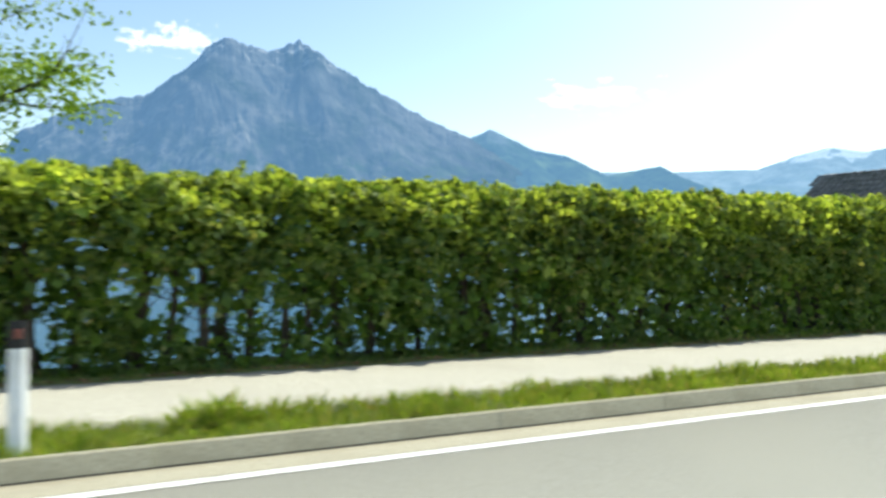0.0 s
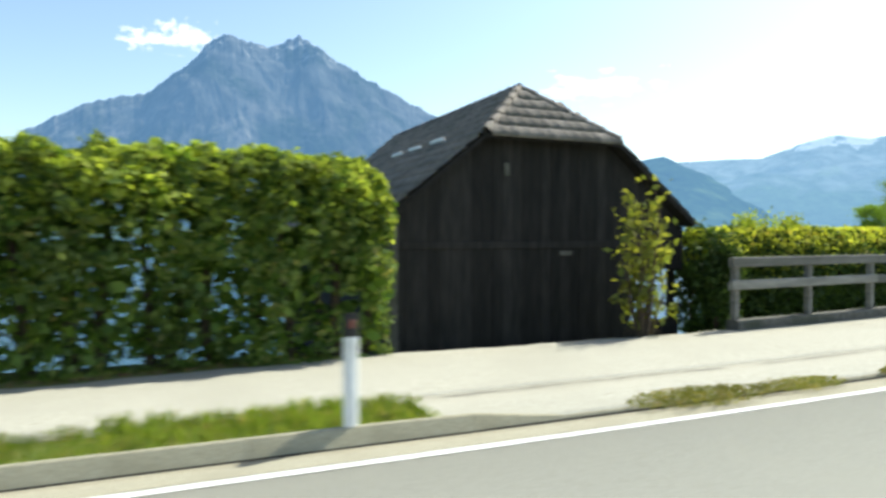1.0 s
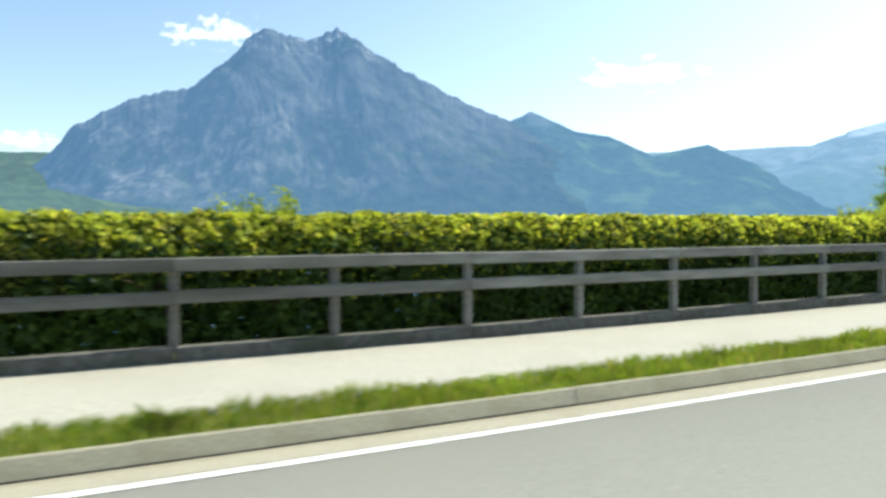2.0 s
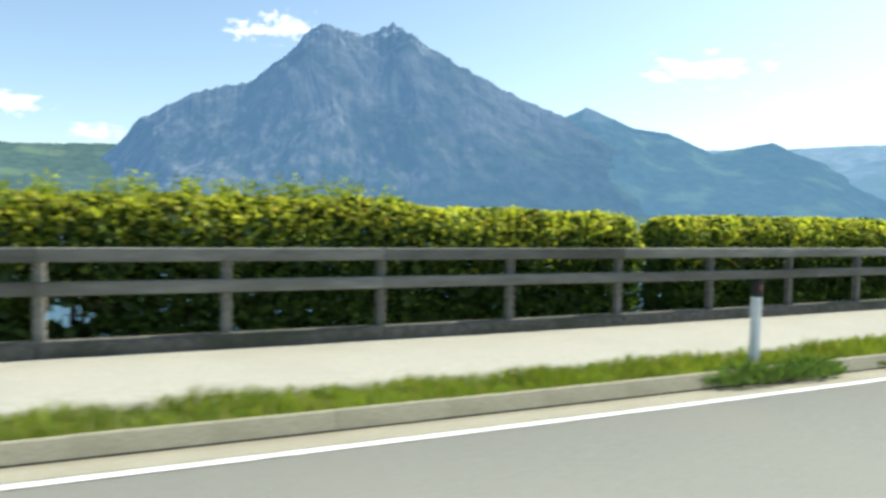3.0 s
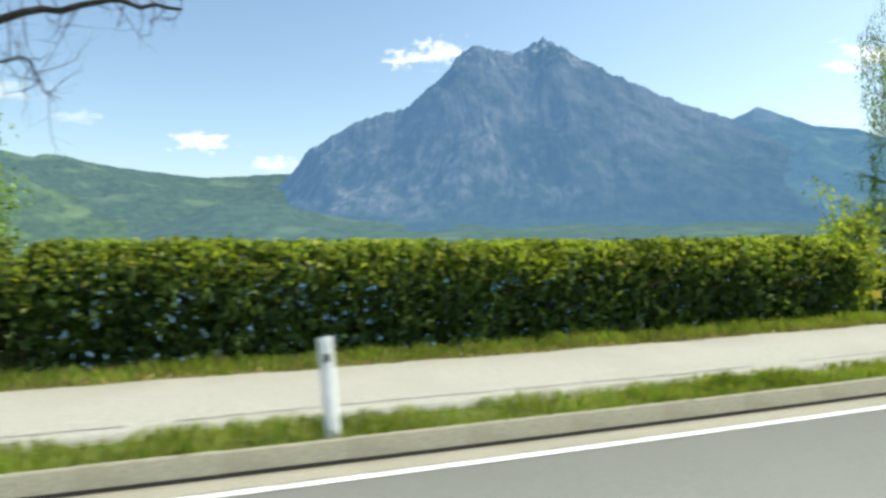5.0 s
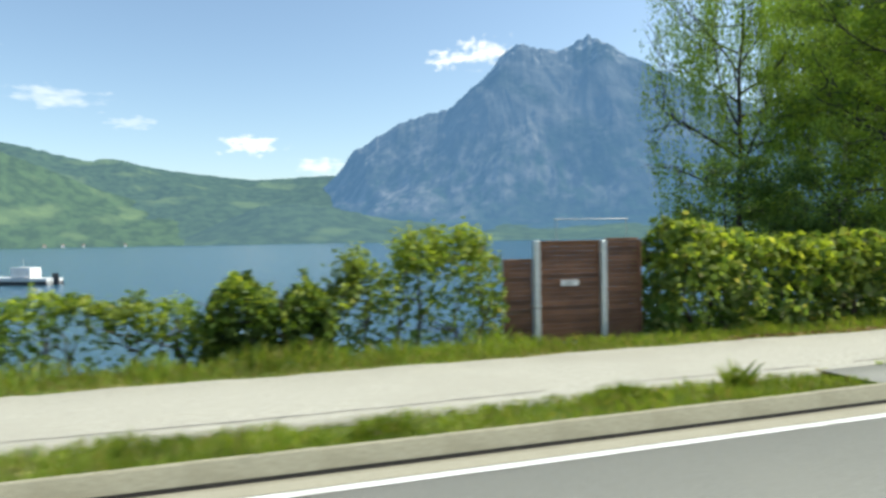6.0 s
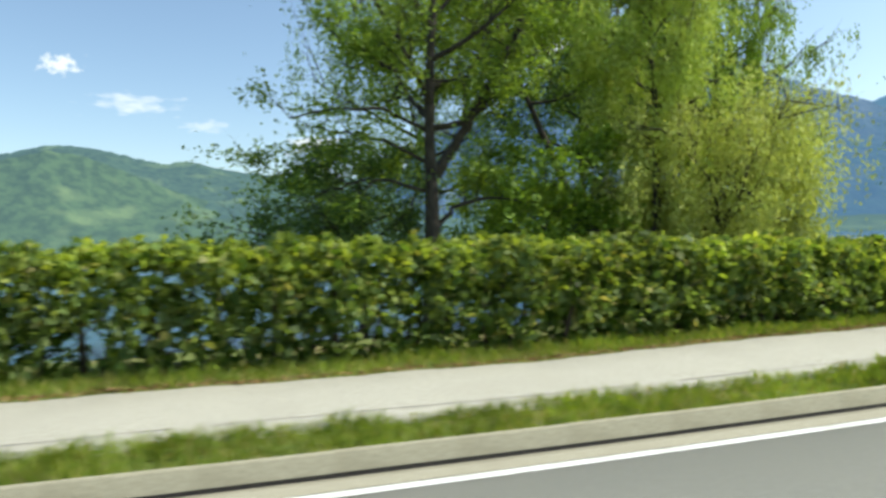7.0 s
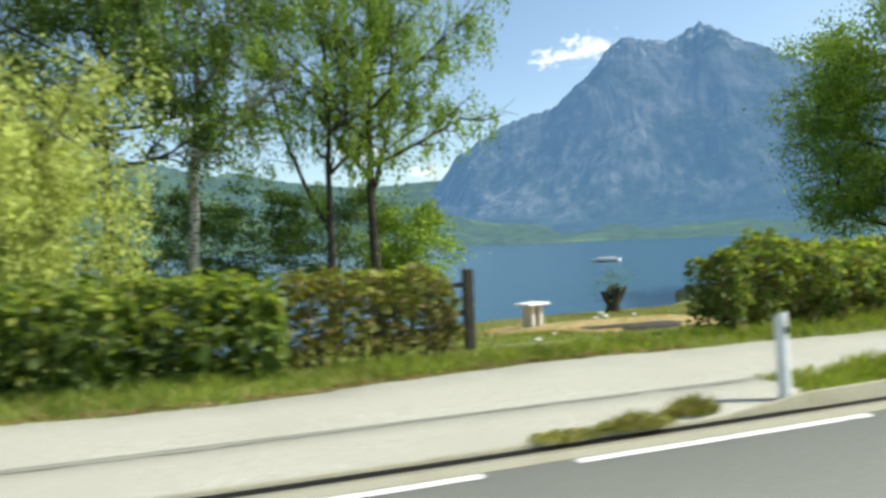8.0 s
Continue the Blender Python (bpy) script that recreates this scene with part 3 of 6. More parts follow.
def weed(s, lat, r, h, seed, mat=GRASS, z=0.05):
    rng = np.random.default_rng(seed)
    n = int(600 * r / 0.3)
    rr, a = r * np.sqrt(rng.uniform(size=n)), rng.uniform(0, 2 * np.pi, n)
    ss, ll = s + rr * np.cos(a) * 1.6, lat + rr * np.sin(a) * 0.6
    v, f = blades(ss, ll, z, h * (1.1 - rr / r * 0.7), rng, 0.008, 0.6)
    c = along(ss[: n // 6], ll[: n // 6], z + h * rng.uniform(0.2, 0.8, n // 6) * (1.1 - rr[: n // 6] / r * 0.7))
    v2, f2 = leaves(c, 0.07, 0.035, rng)
    o = thing("weed_clump", "green weed clump growing at the kerb" if mat is GRASS else "dark green weed clump growing over the kerb" if mat is TREE_DEEP else "half-dry weed clump growing at the kerb", "weed", "weeds along the kerb")
    tagged(part("tuft", mesh_of("tuft", v, f, mat), mat, o), kind="stuff")
    tagged(part("foliage", mesh_of("foliage", v2, f2, mat), mat, o), kind="stuff")
    return o


for k, (s, lat, r, h, m) in enumerate(((27.1, 0.42, 0.25, 0.07, DRY_GRASS), (23.7, 0.42, 0.6, 0.08, DRY_GRASS), (25.2, 0.42, 0.45, 0.05, DRY_GRASS), (30.6, 0.55, 0.26, 0.17, TREE_DEEP),
                                       (149.0, 0.46, 0.26, 0.15, DRY_GRASS), (149.7, 0.6, 0.2, 0.2, DRY_GRASS), (148.3, 0.44, 0.25, 0.07, DRY_GRASS), (0.5, 1.2, 0.25, 0.3, GRASS), (114.7, 1.2, 0.12, 0.3, GRASS),
                                       (36.2, 1.0, 0.2, 0.22, GRASS), (60.7, 0.42, 0.42, 0.2, TREE_DEEP), (61.6, 0.4, 0.42, 0.22, TREE_DEEP), (63.8, 0.42, 0.5, 0.07, TREE_DEEP), (64.6, 0.42, 0.4, 0.06, TREE_DEEP),
                                       (85.75, 1.22, 0.26, 0.22, TREE_DEEP), (86.4, 1.3, 0.22, 0.2, TREE_DEEP), (84.1, 1.0, 0.3, 0.2, GRASS), (113.2, 1.2, 0.3, 0.2, GRASS), (13.5, 1.2, 0.3, 0.22, GRASS),
                                       (3.8, 1.1, 0.15, 0.18, GRASS), (9.5, 0.9, 0.2, 0.17, GRASS), (45.2, 1.1, 0.2, 0.18, GRASS), (49.6, 1.0, 0.25, 0.17, GRASS), (77.4, 1.0, 0.25, 0.17, GRASS), (96.3, 1.1, 0.2, 0.2, GRASS), (104.2, 1.1, 0.25, 0.18, GRASS),
                                       (110.6, 0.9, 0.2, 0.2, GRASS), (123.2, 1.2, 0.12, 0.22, GRASS), (126.0, 1.15, 0.14, 0.2, GRASS), (126.8, 1.15, 0.2, 0.2, GRASS), (134.6, 1.2, 0.14, 0.24, GRASS), (136.4, 1.1, 0.2, 0.17, GRASS), (84.9, 1.1, 0.3, 0.16, GRASS))):
    weed(s, lat, r, h, 50 + k, m)


# ---- hedges ----
def hedge(s0, s1, lat0, lat1, top, label, mats, seed, per_m2=620, low=0.1, size=0.105, young=None, young_depth=0.35, ragged=0.1, bare=0.0, bulge=0.12, stem_gap=0.45, round_end=0.35, young_count=1.0, inner=1.7, fill=0.75, clumpy=0.55, stem_r=0.04, holes=(), shoots=(), coarse=0.0):
    """A clipped hedge: shells of leaves on front, top, back and ends, stems within, and a band of young leaves on top."""
    rng = np.random.default_rng(seed)
    tall = np.interp(np.linspace(s0, s1, 60), [p for p, _ in top], [z for _, z in top])
    mean = float(tall.mean())
    height = lambda s: np.interp(s, [p for p, _ in top], [z for _, z in top])  # noqa: E731
    ln, dp = s1 - s0, lat1 - lat0

    def shaped(s, lat, z):
        """Rounds the shoulders and lets the faces bulge."""
        q = np.stack([s, lat, z], -1)
        mid = (lat0 + lat1) / 2
        hz = height(s)
        e = np.minimum(s - s0, s1 - s)
        drop = np.where(e < round_end, (1 - np.clip(e / round_end, 0, 1)) ** 2 * 0.45, 0)
        z2 = low + (z - low) * (1 - drop / np.maximum(hz, 0.5))
        k = 1 + bulge * lumps(q, 1.5, seed) + 0.6 * bulge * lumps(q, 4.1, seed + 3)
        sh = np.clip((z2 - hz + 0.3) / 0.3, 0, 1) ** 2 * 0.3
        lat2 = mid + (lat - mid) * (k - sh)
        return s + 0.05 * lumps(q, 5, seed), lat2, z2 + ragged * (lumps(q, 2.2, seed + 7) * 0.5 + lumps(q, 6.3, seed + 9) * 0.5) * (z2 > 0.6 * hz)

    def face(n, which):
        s, u, w = rng.uniform(s0, s1, n), rng.uniform(size=n), np.abs(rng.normal(0, 0.13, n))
        hz = height(s)
        if which == "front":
            z = low + (hz - low) * u
            return s, lat0 + w, z
        if which == "back":
            return s, lat1 - w, low + (hz - low) * u
        if which == "top":
            return s, lat0 + dp * u, hz - w * 0.8
        if which == "fill":
            return s, lat0 + dp * u, low + (hz - low) * rng.uniform(size=n)
        e = rng.uniform(size=n) < 0.5
        return np.where(e, s0 + w, s1 - w), lat0 + dp * u, low + (hz - low) * rng.uniform(size=n)

    pts = {}
    for which, area, share in (("front", ln * mean, 1.0), ("top", ln * dp, 0.8), ("back", ln * mean, 0.3), ("ends", 2 * dp * mean, 1.0), ("fill", ln * mean, fill)):
        s, lat, z = face(int(area * per_m2 * share), which)
        if bare:
            q = np.stack([s, 0 * s, z], -1)
            thin = bare * np.clip((0.62 * height(s) - z) / (0.5 * height(s)), 0, 1)
            keep = rng.uniform(size=len(s)) > thin * (0.9 + 0.7 * lumps(q, 1.6, seed + 4))
            s, lat, z = s[keep], lat[keep], z[keep]
        if which in ("front", "top", "ends") and clumpy:
            q = np.stack([s, lat, z], -1)
            c = lumps(q, 3.3, seed + 1) + 0.8 * lumps(q, 7.9, seed + 6)
            keep = rng.uniform(size=len(s)) > clumpy * np.clip(0.5 - 2.2 * c, 0, 1.35)
            s, lat, z, c = s[keep], lat[keep], z[keep], c[keep]
            lat = lat - 0.16 * clumpy * np.clip(c, -0.6, 1) * (which == "front")
            z = z + 0.16 * clumpy * np.clip(c, -0.6, 1) * (which == "top")
        if coarse:
            q = np.stack([s, 0 * s, 0.7 * z], -1)
            c = lumps(q, 1.15, seed + 13) + 0.6 * lumps(q, 2.7, seed + 17)
            keep = rng.uniform(size=len(s)) > coarse * np.clip(0.35 - 1.5 * c, 0, 1.1) * np.clip((0.86 * height(s) - z) / 0.5, 0, 1)
            lat = lat - 0.3 * coarse * np.clip(c, -1, 1) * (which in ("front", "top"))
            s, lat, z = s[keep], lat[keep], z[keep]
        for hs_, hz_, rs, rz in holes:
            keep = ((s - hs_) / rs) ** 2 + ((z - hz_) / rz) ** 2 > rng.uniform(0.1, 1.2, len(s))
            s, lat, z = s[keep], lat[keep], z[keep]
        pts[which] = np.stack(shaped(s, lat, z), -1)
    holder = thing("hedge", label, "hedge", "hedges along the lake path")
    outer = np.concatenate([pts["front"], pts["top"], pts["back"], pts["ends"]])
    out = along(outer[:, 0], outer[:, 1], outer[:, 2])
    v, f = leaves(out, size, size * 0.62, rng)
    tagged(part("foliage", mesh_of("foliage", v, f, mats[0]), mats[0], holder), kind="stuff")
    # inner leaves mostly take a darker copy, painting in the shade between leaves
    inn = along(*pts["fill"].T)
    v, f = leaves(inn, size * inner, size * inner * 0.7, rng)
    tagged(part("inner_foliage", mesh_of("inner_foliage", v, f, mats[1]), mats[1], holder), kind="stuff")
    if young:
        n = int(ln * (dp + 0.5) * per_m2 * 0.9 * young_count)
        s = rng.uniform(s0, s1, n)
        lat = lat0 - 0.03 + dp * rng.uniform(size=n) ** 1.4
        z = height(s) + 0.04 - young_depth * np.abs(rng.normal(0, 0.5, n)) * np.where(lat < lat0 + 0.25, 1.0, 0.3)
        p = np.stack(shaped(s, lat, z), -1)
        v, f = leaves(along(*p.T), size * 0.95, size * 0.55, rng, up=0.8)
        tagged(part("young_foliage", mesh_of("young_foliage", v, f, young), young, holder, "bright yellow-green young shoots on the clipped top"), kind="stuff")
    for s in np.arange(s0 + 0.2, s1 - 0.1, stem_gap):
        ss, ll = s + rng.uniform(-0.15, 0.15), (lat0 + lat1) / 2 + rng.uniform(-0.3, 0.2)
        z = np.linspace(0.0, float(height(ss)) * rng.uniform(0.7, 0.95), 6)
        w = rng.normal(0, 0.05, (6, 2)).cumsum(0)
        g = float(land(np.array(ss), np.array(ll)))
        twigs = [tube(along(ss + w[:, 0], ll + w[:, 1], z + min(g, 0.05) * (z < 0.01)), np.linspace(stem_r, stem_r * 0.3, 6) * rng.uniform(0.6, 1.4), 5)]
        for _ in range(4):
            i = rng.integers(1, 4)
            a = along(ss + w[i, 0], ll + w[i, 1], z[i])
            b = a + rng.normal(0, 1, 3) * (0.35, 0.35, 0.15) + (0, 0, 0.35)
            twigs.append(tube(np.linspace(a, b, 3), (0.014, 0.009, 0.004), 4))
        part("stem", mesh_of("stem", *joined(twigs), TWIG), TWIG, holder)
    for ss, zz in shoots:
        for _ in range(3):
            k = rng.uniform(0.75, 1.0)
            foot, tip = np.array([ss, lat0 + 0.5 * dp, float(height(ss)) - 0.3]), np.array([ss + rng.normal(0, 0.18), lat0 + 0.5 * dp + rng.normal(0, 0.15), zz * k + (1 - k) * float(height(ss))])
            q = np.linspace(foot, tip, 5)
            tw = tube(along(*q.T), np.linspace(0.012, 0.004, 5), 4)
            shoot = part("shoot", mesh_of("shoot", *tw, TWIG), TWIG, holder)
            c = foot + (tip - foot) * rng.uniform(0.3, 1.05, (110, 1)) + rng.normal(0, 0.1, (110, 3))
            v, f = leaves(along(*c.T), size * 0.9, size * 0.5, rng)
            tagged(part("shoot_leaves", mesh_of("shoot_leaves", v, f, HEDGE_LIME), HEDGE_LIME, shoot), kind="stuff")
    return holder


def level(*pairs):
    return pairs


hedge(-14, 21.35, 3.72, 5.2, level((-14, 2.46), (5, 2.54), (9, 2.6), (13, 2.66), (17, 2.82), (20, 2.86), (21.5, 2.65)), "tall green hedge with bare lower stems",
      (HEDGE_TALL, HEDGE_GREEN), 101, 760, 0.1, 0.115, HEDGE_FRESH, 0.95, 0.26, coarse=0.5, bare=0.32, bulge=0.24, stem_gap=0.42, young_count=1.7, clumpy=0.85, stem_r=0.085, fill=0.9,
      holes=((-1.35, 0.45, 0.22, 0.3), (-0.45, 1.1, 0.25, 0.22), (0.1, 0.9, 0.3, 0.35), (0.6, 0.6, 0.35, 0.4), (0.5, 1.3, 0.2, 0.18), (1.8, 0.7, 0.28, 0.25), (2.86, 0.35, 0.14, 0.32), (3.5, 0.35, 0.16, 0.28), (5.0, 0.5, 0.14, 0.2), (6.03, 0.38, 0.16, 0.3),
             (7.1, 0.6, 0.12, 0.22), (8.25, 0.65, 0.25, 0.35), (10.2, 0.8, 0.2, 0.4), (11.0, 0.45, 0.14, 0.3), (11.65, 0.6, 0.16, 0.45), (12.42, 0.45, 0.18, 0.4), (15.0, 0.6, 0.14, 0.25), (15.8, 0.4, 0.2, 0.22), (20.66, 0.89, 0.45, 0.16), (-4.5, 0.7, 0.4, 0.4), (-7.0, 0.6, 0.4, 0.4)))
# real young growth on top; darkened side leaves also paint in the fronts' shade
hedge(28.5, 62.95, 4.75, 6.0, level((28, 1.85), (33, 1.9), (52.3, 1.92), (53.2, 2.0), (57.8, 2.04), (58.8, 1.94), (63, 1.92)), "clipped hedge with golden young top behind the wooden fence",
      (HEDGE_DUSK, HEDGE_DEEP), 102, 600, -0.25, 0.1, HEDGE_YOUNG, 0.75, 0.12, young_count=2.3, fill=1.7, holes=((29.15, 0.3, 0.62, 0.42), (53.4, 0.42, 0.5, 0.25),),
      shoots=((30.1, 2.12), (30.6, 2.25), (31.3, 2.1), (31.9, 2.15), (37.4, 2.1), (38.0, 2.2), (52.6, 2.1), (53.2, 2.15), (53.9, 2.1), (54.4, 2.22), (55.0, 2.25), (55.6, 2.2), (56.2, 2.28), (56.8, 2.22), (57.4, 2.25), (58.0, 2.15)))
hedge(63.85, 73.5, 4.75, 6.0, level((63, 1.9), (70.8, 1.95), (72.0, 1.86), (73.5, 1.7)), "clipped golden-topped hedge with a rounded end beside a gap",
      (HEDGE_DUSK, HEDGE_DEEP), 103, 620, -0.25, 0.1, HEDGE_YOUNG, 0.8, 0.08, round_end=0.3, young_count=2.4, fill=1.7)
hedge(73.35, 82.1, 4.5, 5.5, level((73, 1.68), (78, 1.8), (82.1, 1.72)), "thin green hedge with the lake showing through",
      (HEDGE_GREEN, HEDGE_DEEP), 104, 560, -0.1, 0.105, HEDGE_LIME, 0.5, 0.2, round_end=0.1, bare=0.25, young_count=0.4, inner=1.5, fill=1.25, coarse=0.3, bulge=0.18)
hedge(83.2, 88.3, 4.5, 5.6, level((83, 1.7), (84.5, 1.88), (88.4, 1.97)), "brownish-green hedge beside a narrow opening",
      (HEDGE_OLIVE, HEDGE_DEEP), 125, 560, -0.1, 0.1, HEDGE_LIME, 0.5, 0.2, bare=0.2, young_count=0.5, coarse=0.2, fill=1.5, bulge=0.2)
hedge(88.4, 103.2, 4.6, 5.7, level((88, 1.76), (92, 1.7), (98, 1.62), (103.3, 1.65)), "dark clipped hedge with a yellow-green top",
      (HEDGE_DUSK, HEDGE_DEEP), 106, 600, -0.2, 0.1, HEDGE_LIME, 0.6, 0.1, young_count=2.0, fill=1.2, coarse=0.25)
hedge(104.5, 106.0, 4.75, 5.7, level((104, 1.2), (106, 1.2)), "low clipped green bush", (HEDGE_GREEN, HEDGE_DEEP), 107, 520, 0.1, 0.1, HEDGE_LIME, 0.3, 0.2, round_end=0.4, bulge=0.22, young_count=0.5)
hedge(106.3, 109.0, 4.8, 5.5, level((106, 1.0), (107.5, 1.03), (109, 0.8)), "low loose green bush before the water", (HEDGE_GREEN, HEDGE_GREEN), 108, 330, 0.1, 0.1, HEDGE_LIME, 0.3, 0.3, coarse=0.4, bulge=0.25, bare=0.3, inner=1.2, fill=0.4)
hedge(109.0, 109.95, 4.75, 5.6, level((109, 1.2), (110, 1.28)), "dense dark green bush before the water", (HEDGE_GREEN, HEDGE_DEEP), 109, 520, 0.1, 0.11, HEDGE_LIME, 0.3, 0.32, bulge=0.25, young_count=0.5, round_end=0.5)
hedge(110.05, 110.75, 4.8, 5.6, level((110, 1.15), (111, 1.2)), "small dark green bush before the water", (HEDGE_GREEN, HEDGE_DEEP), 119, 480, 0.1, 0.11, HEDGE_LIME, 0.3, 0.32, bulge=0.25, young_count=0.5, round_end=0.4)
hedge(110.6, 113.45, 4.75, 5.7, level((110.6, 0.95), (111.3, 1.3), (111.7, 1.15), (112.2, 1.55), (112.8, 1.7), (113.5, 1.5)), "loose mixed green bush beside a slatted gate", (HEDGE_TALL, HEDGE_GREEN), 112, 340, 0.1, 0.11, HEDGE_LIME, 0.5, 0.5, young_count=0.6, inner=1.2, fill=0.35, bulge=0.3, coarse=0.4,
      shoots=((111.2, 1.6), (112.0, 1.85), (112.5, 1.95), (113.0, 1.9)))
hedge(116.3, 146.2, 4.35, 5.5, level((116, 1.7), (117, 1.95), (117.8, 1.64), (119.7, 1.58), (122, 1.67), (127, 1.66), (133, 1.6), (137, 1.49), (141, 1.36), (146, 1.32)), "broad-leaved green hedge lit by the sun",
      (HEDGE_TALL, HEDGE_GREEN), 110, 420, 0.0, 0.155, HEDGE_LIME, 0.9, 0.34, bare=0.3, bulge=0.25, young_count=0.75, inner=1.35, fill=0.5, clumpy=0.75, coarse=0.35, holes=((118.7, 0.95, 0.45, 0.5), (117.2, 0.5, 0.3, 0.3), (121.6, 0.4, 0.4, 0.25), (125.3, 0.5, 0.4, 0.3), (129.0, 0.55, 0.3, 0.3)))
hedge(146.1, 148.9, 4.85, 5.75, level((146, 1.38), (149, 1.36)), "brownish half-bare hedge end beside the opening",
      (HEDGE_BROWN, HEDGE_BROWN), 113, 380, 0.12, 0.11, HEDGE_LIME, 0.4, 0.16, bare=0.4, bulge=0.2, young_count=0.2, inner=1.4, fill=0.6, clumpy=0.7, stem_gap=0.25)
hedge(153.75, 176, 4.3, 5.6, level((153, 1.38), (154.3, 1.32), (155.0, 1.62), (155.6, 1.4), (157, 1.4), (176, 1.5)), "green hedge beside an opening to the lake", (HEDGE_TALL, HEDGE_BROWN), 111, 440, 0.0, 0.12, HEDGE_LIME, 0.8, 0.4, round_end=0.15, coarse=0.35, young_count=0.8, clumpy=0.75, bulge=0.25, fill=0.55)


# ---- wooden fence ----
fence = thing("fence", "weathered grey wooden post-and-rail fence along the path", "fence")
PITCH, F0, F1 = 2.07, 27.95, 74.4


def fence_lat(s):
    return float(np.interp(s, [28, 32, 36, 53, 62, 68, 74.4], [3.66, 3.8, 3.9, 3.88, 3.86, 3.82, 3.66]))


def bar(s0, s1, d0, d1, z0, z1, mat, name, parent, bevel=0.012, cut=3):
    """A beam that follows the fence."""
    ss = np.linspace(s0, s1, cut)
    bm = bmesh.new()
    rows = []
    for s in ss:
        f = fence_lat(s)
        b = bevel
        rows.append([bm.verts.new(spot(s, f + d, z)) for d, z in ((d0, z0 + b), (d0 + b, z0), (d1 - b, z0), (d1, z0 + b), (d1, z1 - b), (d1 - b, z1), (d0 + b, z1), (d0, z1 - b))])
    for a, b in zip(rows, rows[1:]):
        for i in range(8):
            bm.faces.new((a[i], b[i], b[(i + 1) % 8], a[(i + 1) % 8]))
    bm.faces.new(rows[0])
    bm.faces.new(rows[-1][::-1])
    bmesh.ops.recalc_face_normals(bm, faces=bm.faces)
    return part(name, bm, mat, parent)


rng = np.random.default_rng(9)
posts = np.linspace(F0, F1, int(round((F1 - F0) / PITCH)) + 1)
for s in posts:
    bm = a_box(-0.06, 0.06, 0.0, 0.12, 0.26, 1.30, bevel=0.014)
    ob = part("post", bm, GREY_WOOD, fence)
    ob.matrix_world = stand(s, fence_lat(s) + 0.03, 0.0, rng.uniform(-2, 2))
for i in range(0, len(posts) - 1, 2):
    a, b = posts[i], posts[min(i + 2, len(posts) - 1)]
    for z0, z1 in ((1.215, 1.385), (0.815, 0.975)):
        j = rng.uniform(-0.008, 0.008, 2)
        bar(a - (0.25 if i == 0 else -0.004), b + (0.12 if i >= len(posts) - 3 else -0.004), -0.085, 0.025, z0 + j[0], z1 + j[0], GREY_WOOD, "rail", fence)
for i in range(0, len(posts) - 1, 2):
    a, b = posts[i], posts[min(i + 2, len(posts) - 1)]
    bar(a - (0.1 if i == 0 else -0.01), b + (0.12 if i >= len(posts) - 3 else -0.01), -0.1, 0.2, 0.0, 0.27 + rng.uniform(-0.006, 0.006), PLINTH, "plinth_beam", fence, 0.03)


# ---- delineator posts ----
def delineator(s, lat, z, lean, black_top):
    d = thing("delineator_post", "white plastic roadside delineator post" + (" with black top band" if black_top else " with a small reflector"), "delineator post", "delineator posts along the road",
              at=stand(s, lat, z, 8) @ Matrix.Rotation(radians(lean), 4, "Y"))
    w = 0.065

    def shaft(z0, z1, grow=0.0):
        bm = bmesh.new()
        rings = []
        for zz, cut in ((z0, 0), (z1, 1)):
            top = lambda y: zz - (0.05 * (y + 0.05) / 0.1 if cut and z1 != 0.85 else 0)  # noqa: E731
            g = grow
            rings.append([bm.verts.new((x, y, top(y))) for x, y in ((-w - g, -0.03 - g), (-0.03, -0.05 - g), (0.03, -0.05 - g), (w + g, -0.03 - g), (w * 0.7 + g, 0.045 + g), (-w * 0.7 - g, 0.045 + g))])
        n = 6
        for i in range(n):
            bm.faces.new((rings[0][i], rings[0][(i + 1) % n], rings[1][(i + 1) % n], rings[1][i]))
        bm.faces.new(rings[0][::-1])
        bm.faces.new(rings[1])
        return bm

    def put(name, b, m, label=""):
        ob = part(name, b, m, d, label)
        return ob

    if black_top:
        put("post_body", shaft(-0.12, 0.85), WHITE_PLASTIC)
        put("top_band", shaft(0.85, 1.06, 0.002), BLACK_PLASTIC, "black top band")
        rz, rm, rl = 0.96, RED_REFLECTOR, "dull red reflector"
    else:
        put("post_body", shaft(-0.12, 0.9), WHITE_PLASTIC)
        rz, rm, rl = 0.72, BLACK_PLASTIC, "dark reflector"
    for yy in (-0.056, 0.05):
        put("reflector", a_box(-0.024, 0.024, yy - 0.006, yy + 0.006, rz - 0.035, rz + 0.035, bevel=0.004), rm, rl)
    return d


delineator(-0.95, 0.75, 0.06, 0, True)
delineator(19.85, 0.52, 0.06, 0, True)
delineator(61.3, 0.85, 0.06, 1, True)
delineator(91.9, 0.72, 0.06, -4, False)
delineator(120.25, 0.55, 0.06, -1, True)
delineator(150.85, 0.6, 0.05, -2, False)
# ---- boathouse ----
HS, HW, HZ, HSLOPE = 24.85, 3.2, 4.62, 0.80
WALL_LAT, BACK_LAT, ROOF_LAT = 5.15, 13.0, 4.92
hut = thing("boathouse", "black tarred wooden boathouse with an old tiled half-hipped roof", "boathouse", at=stand(HS, 0, 0))


def roof_z(x):
    return HZ - HSLOPE * abs(x)


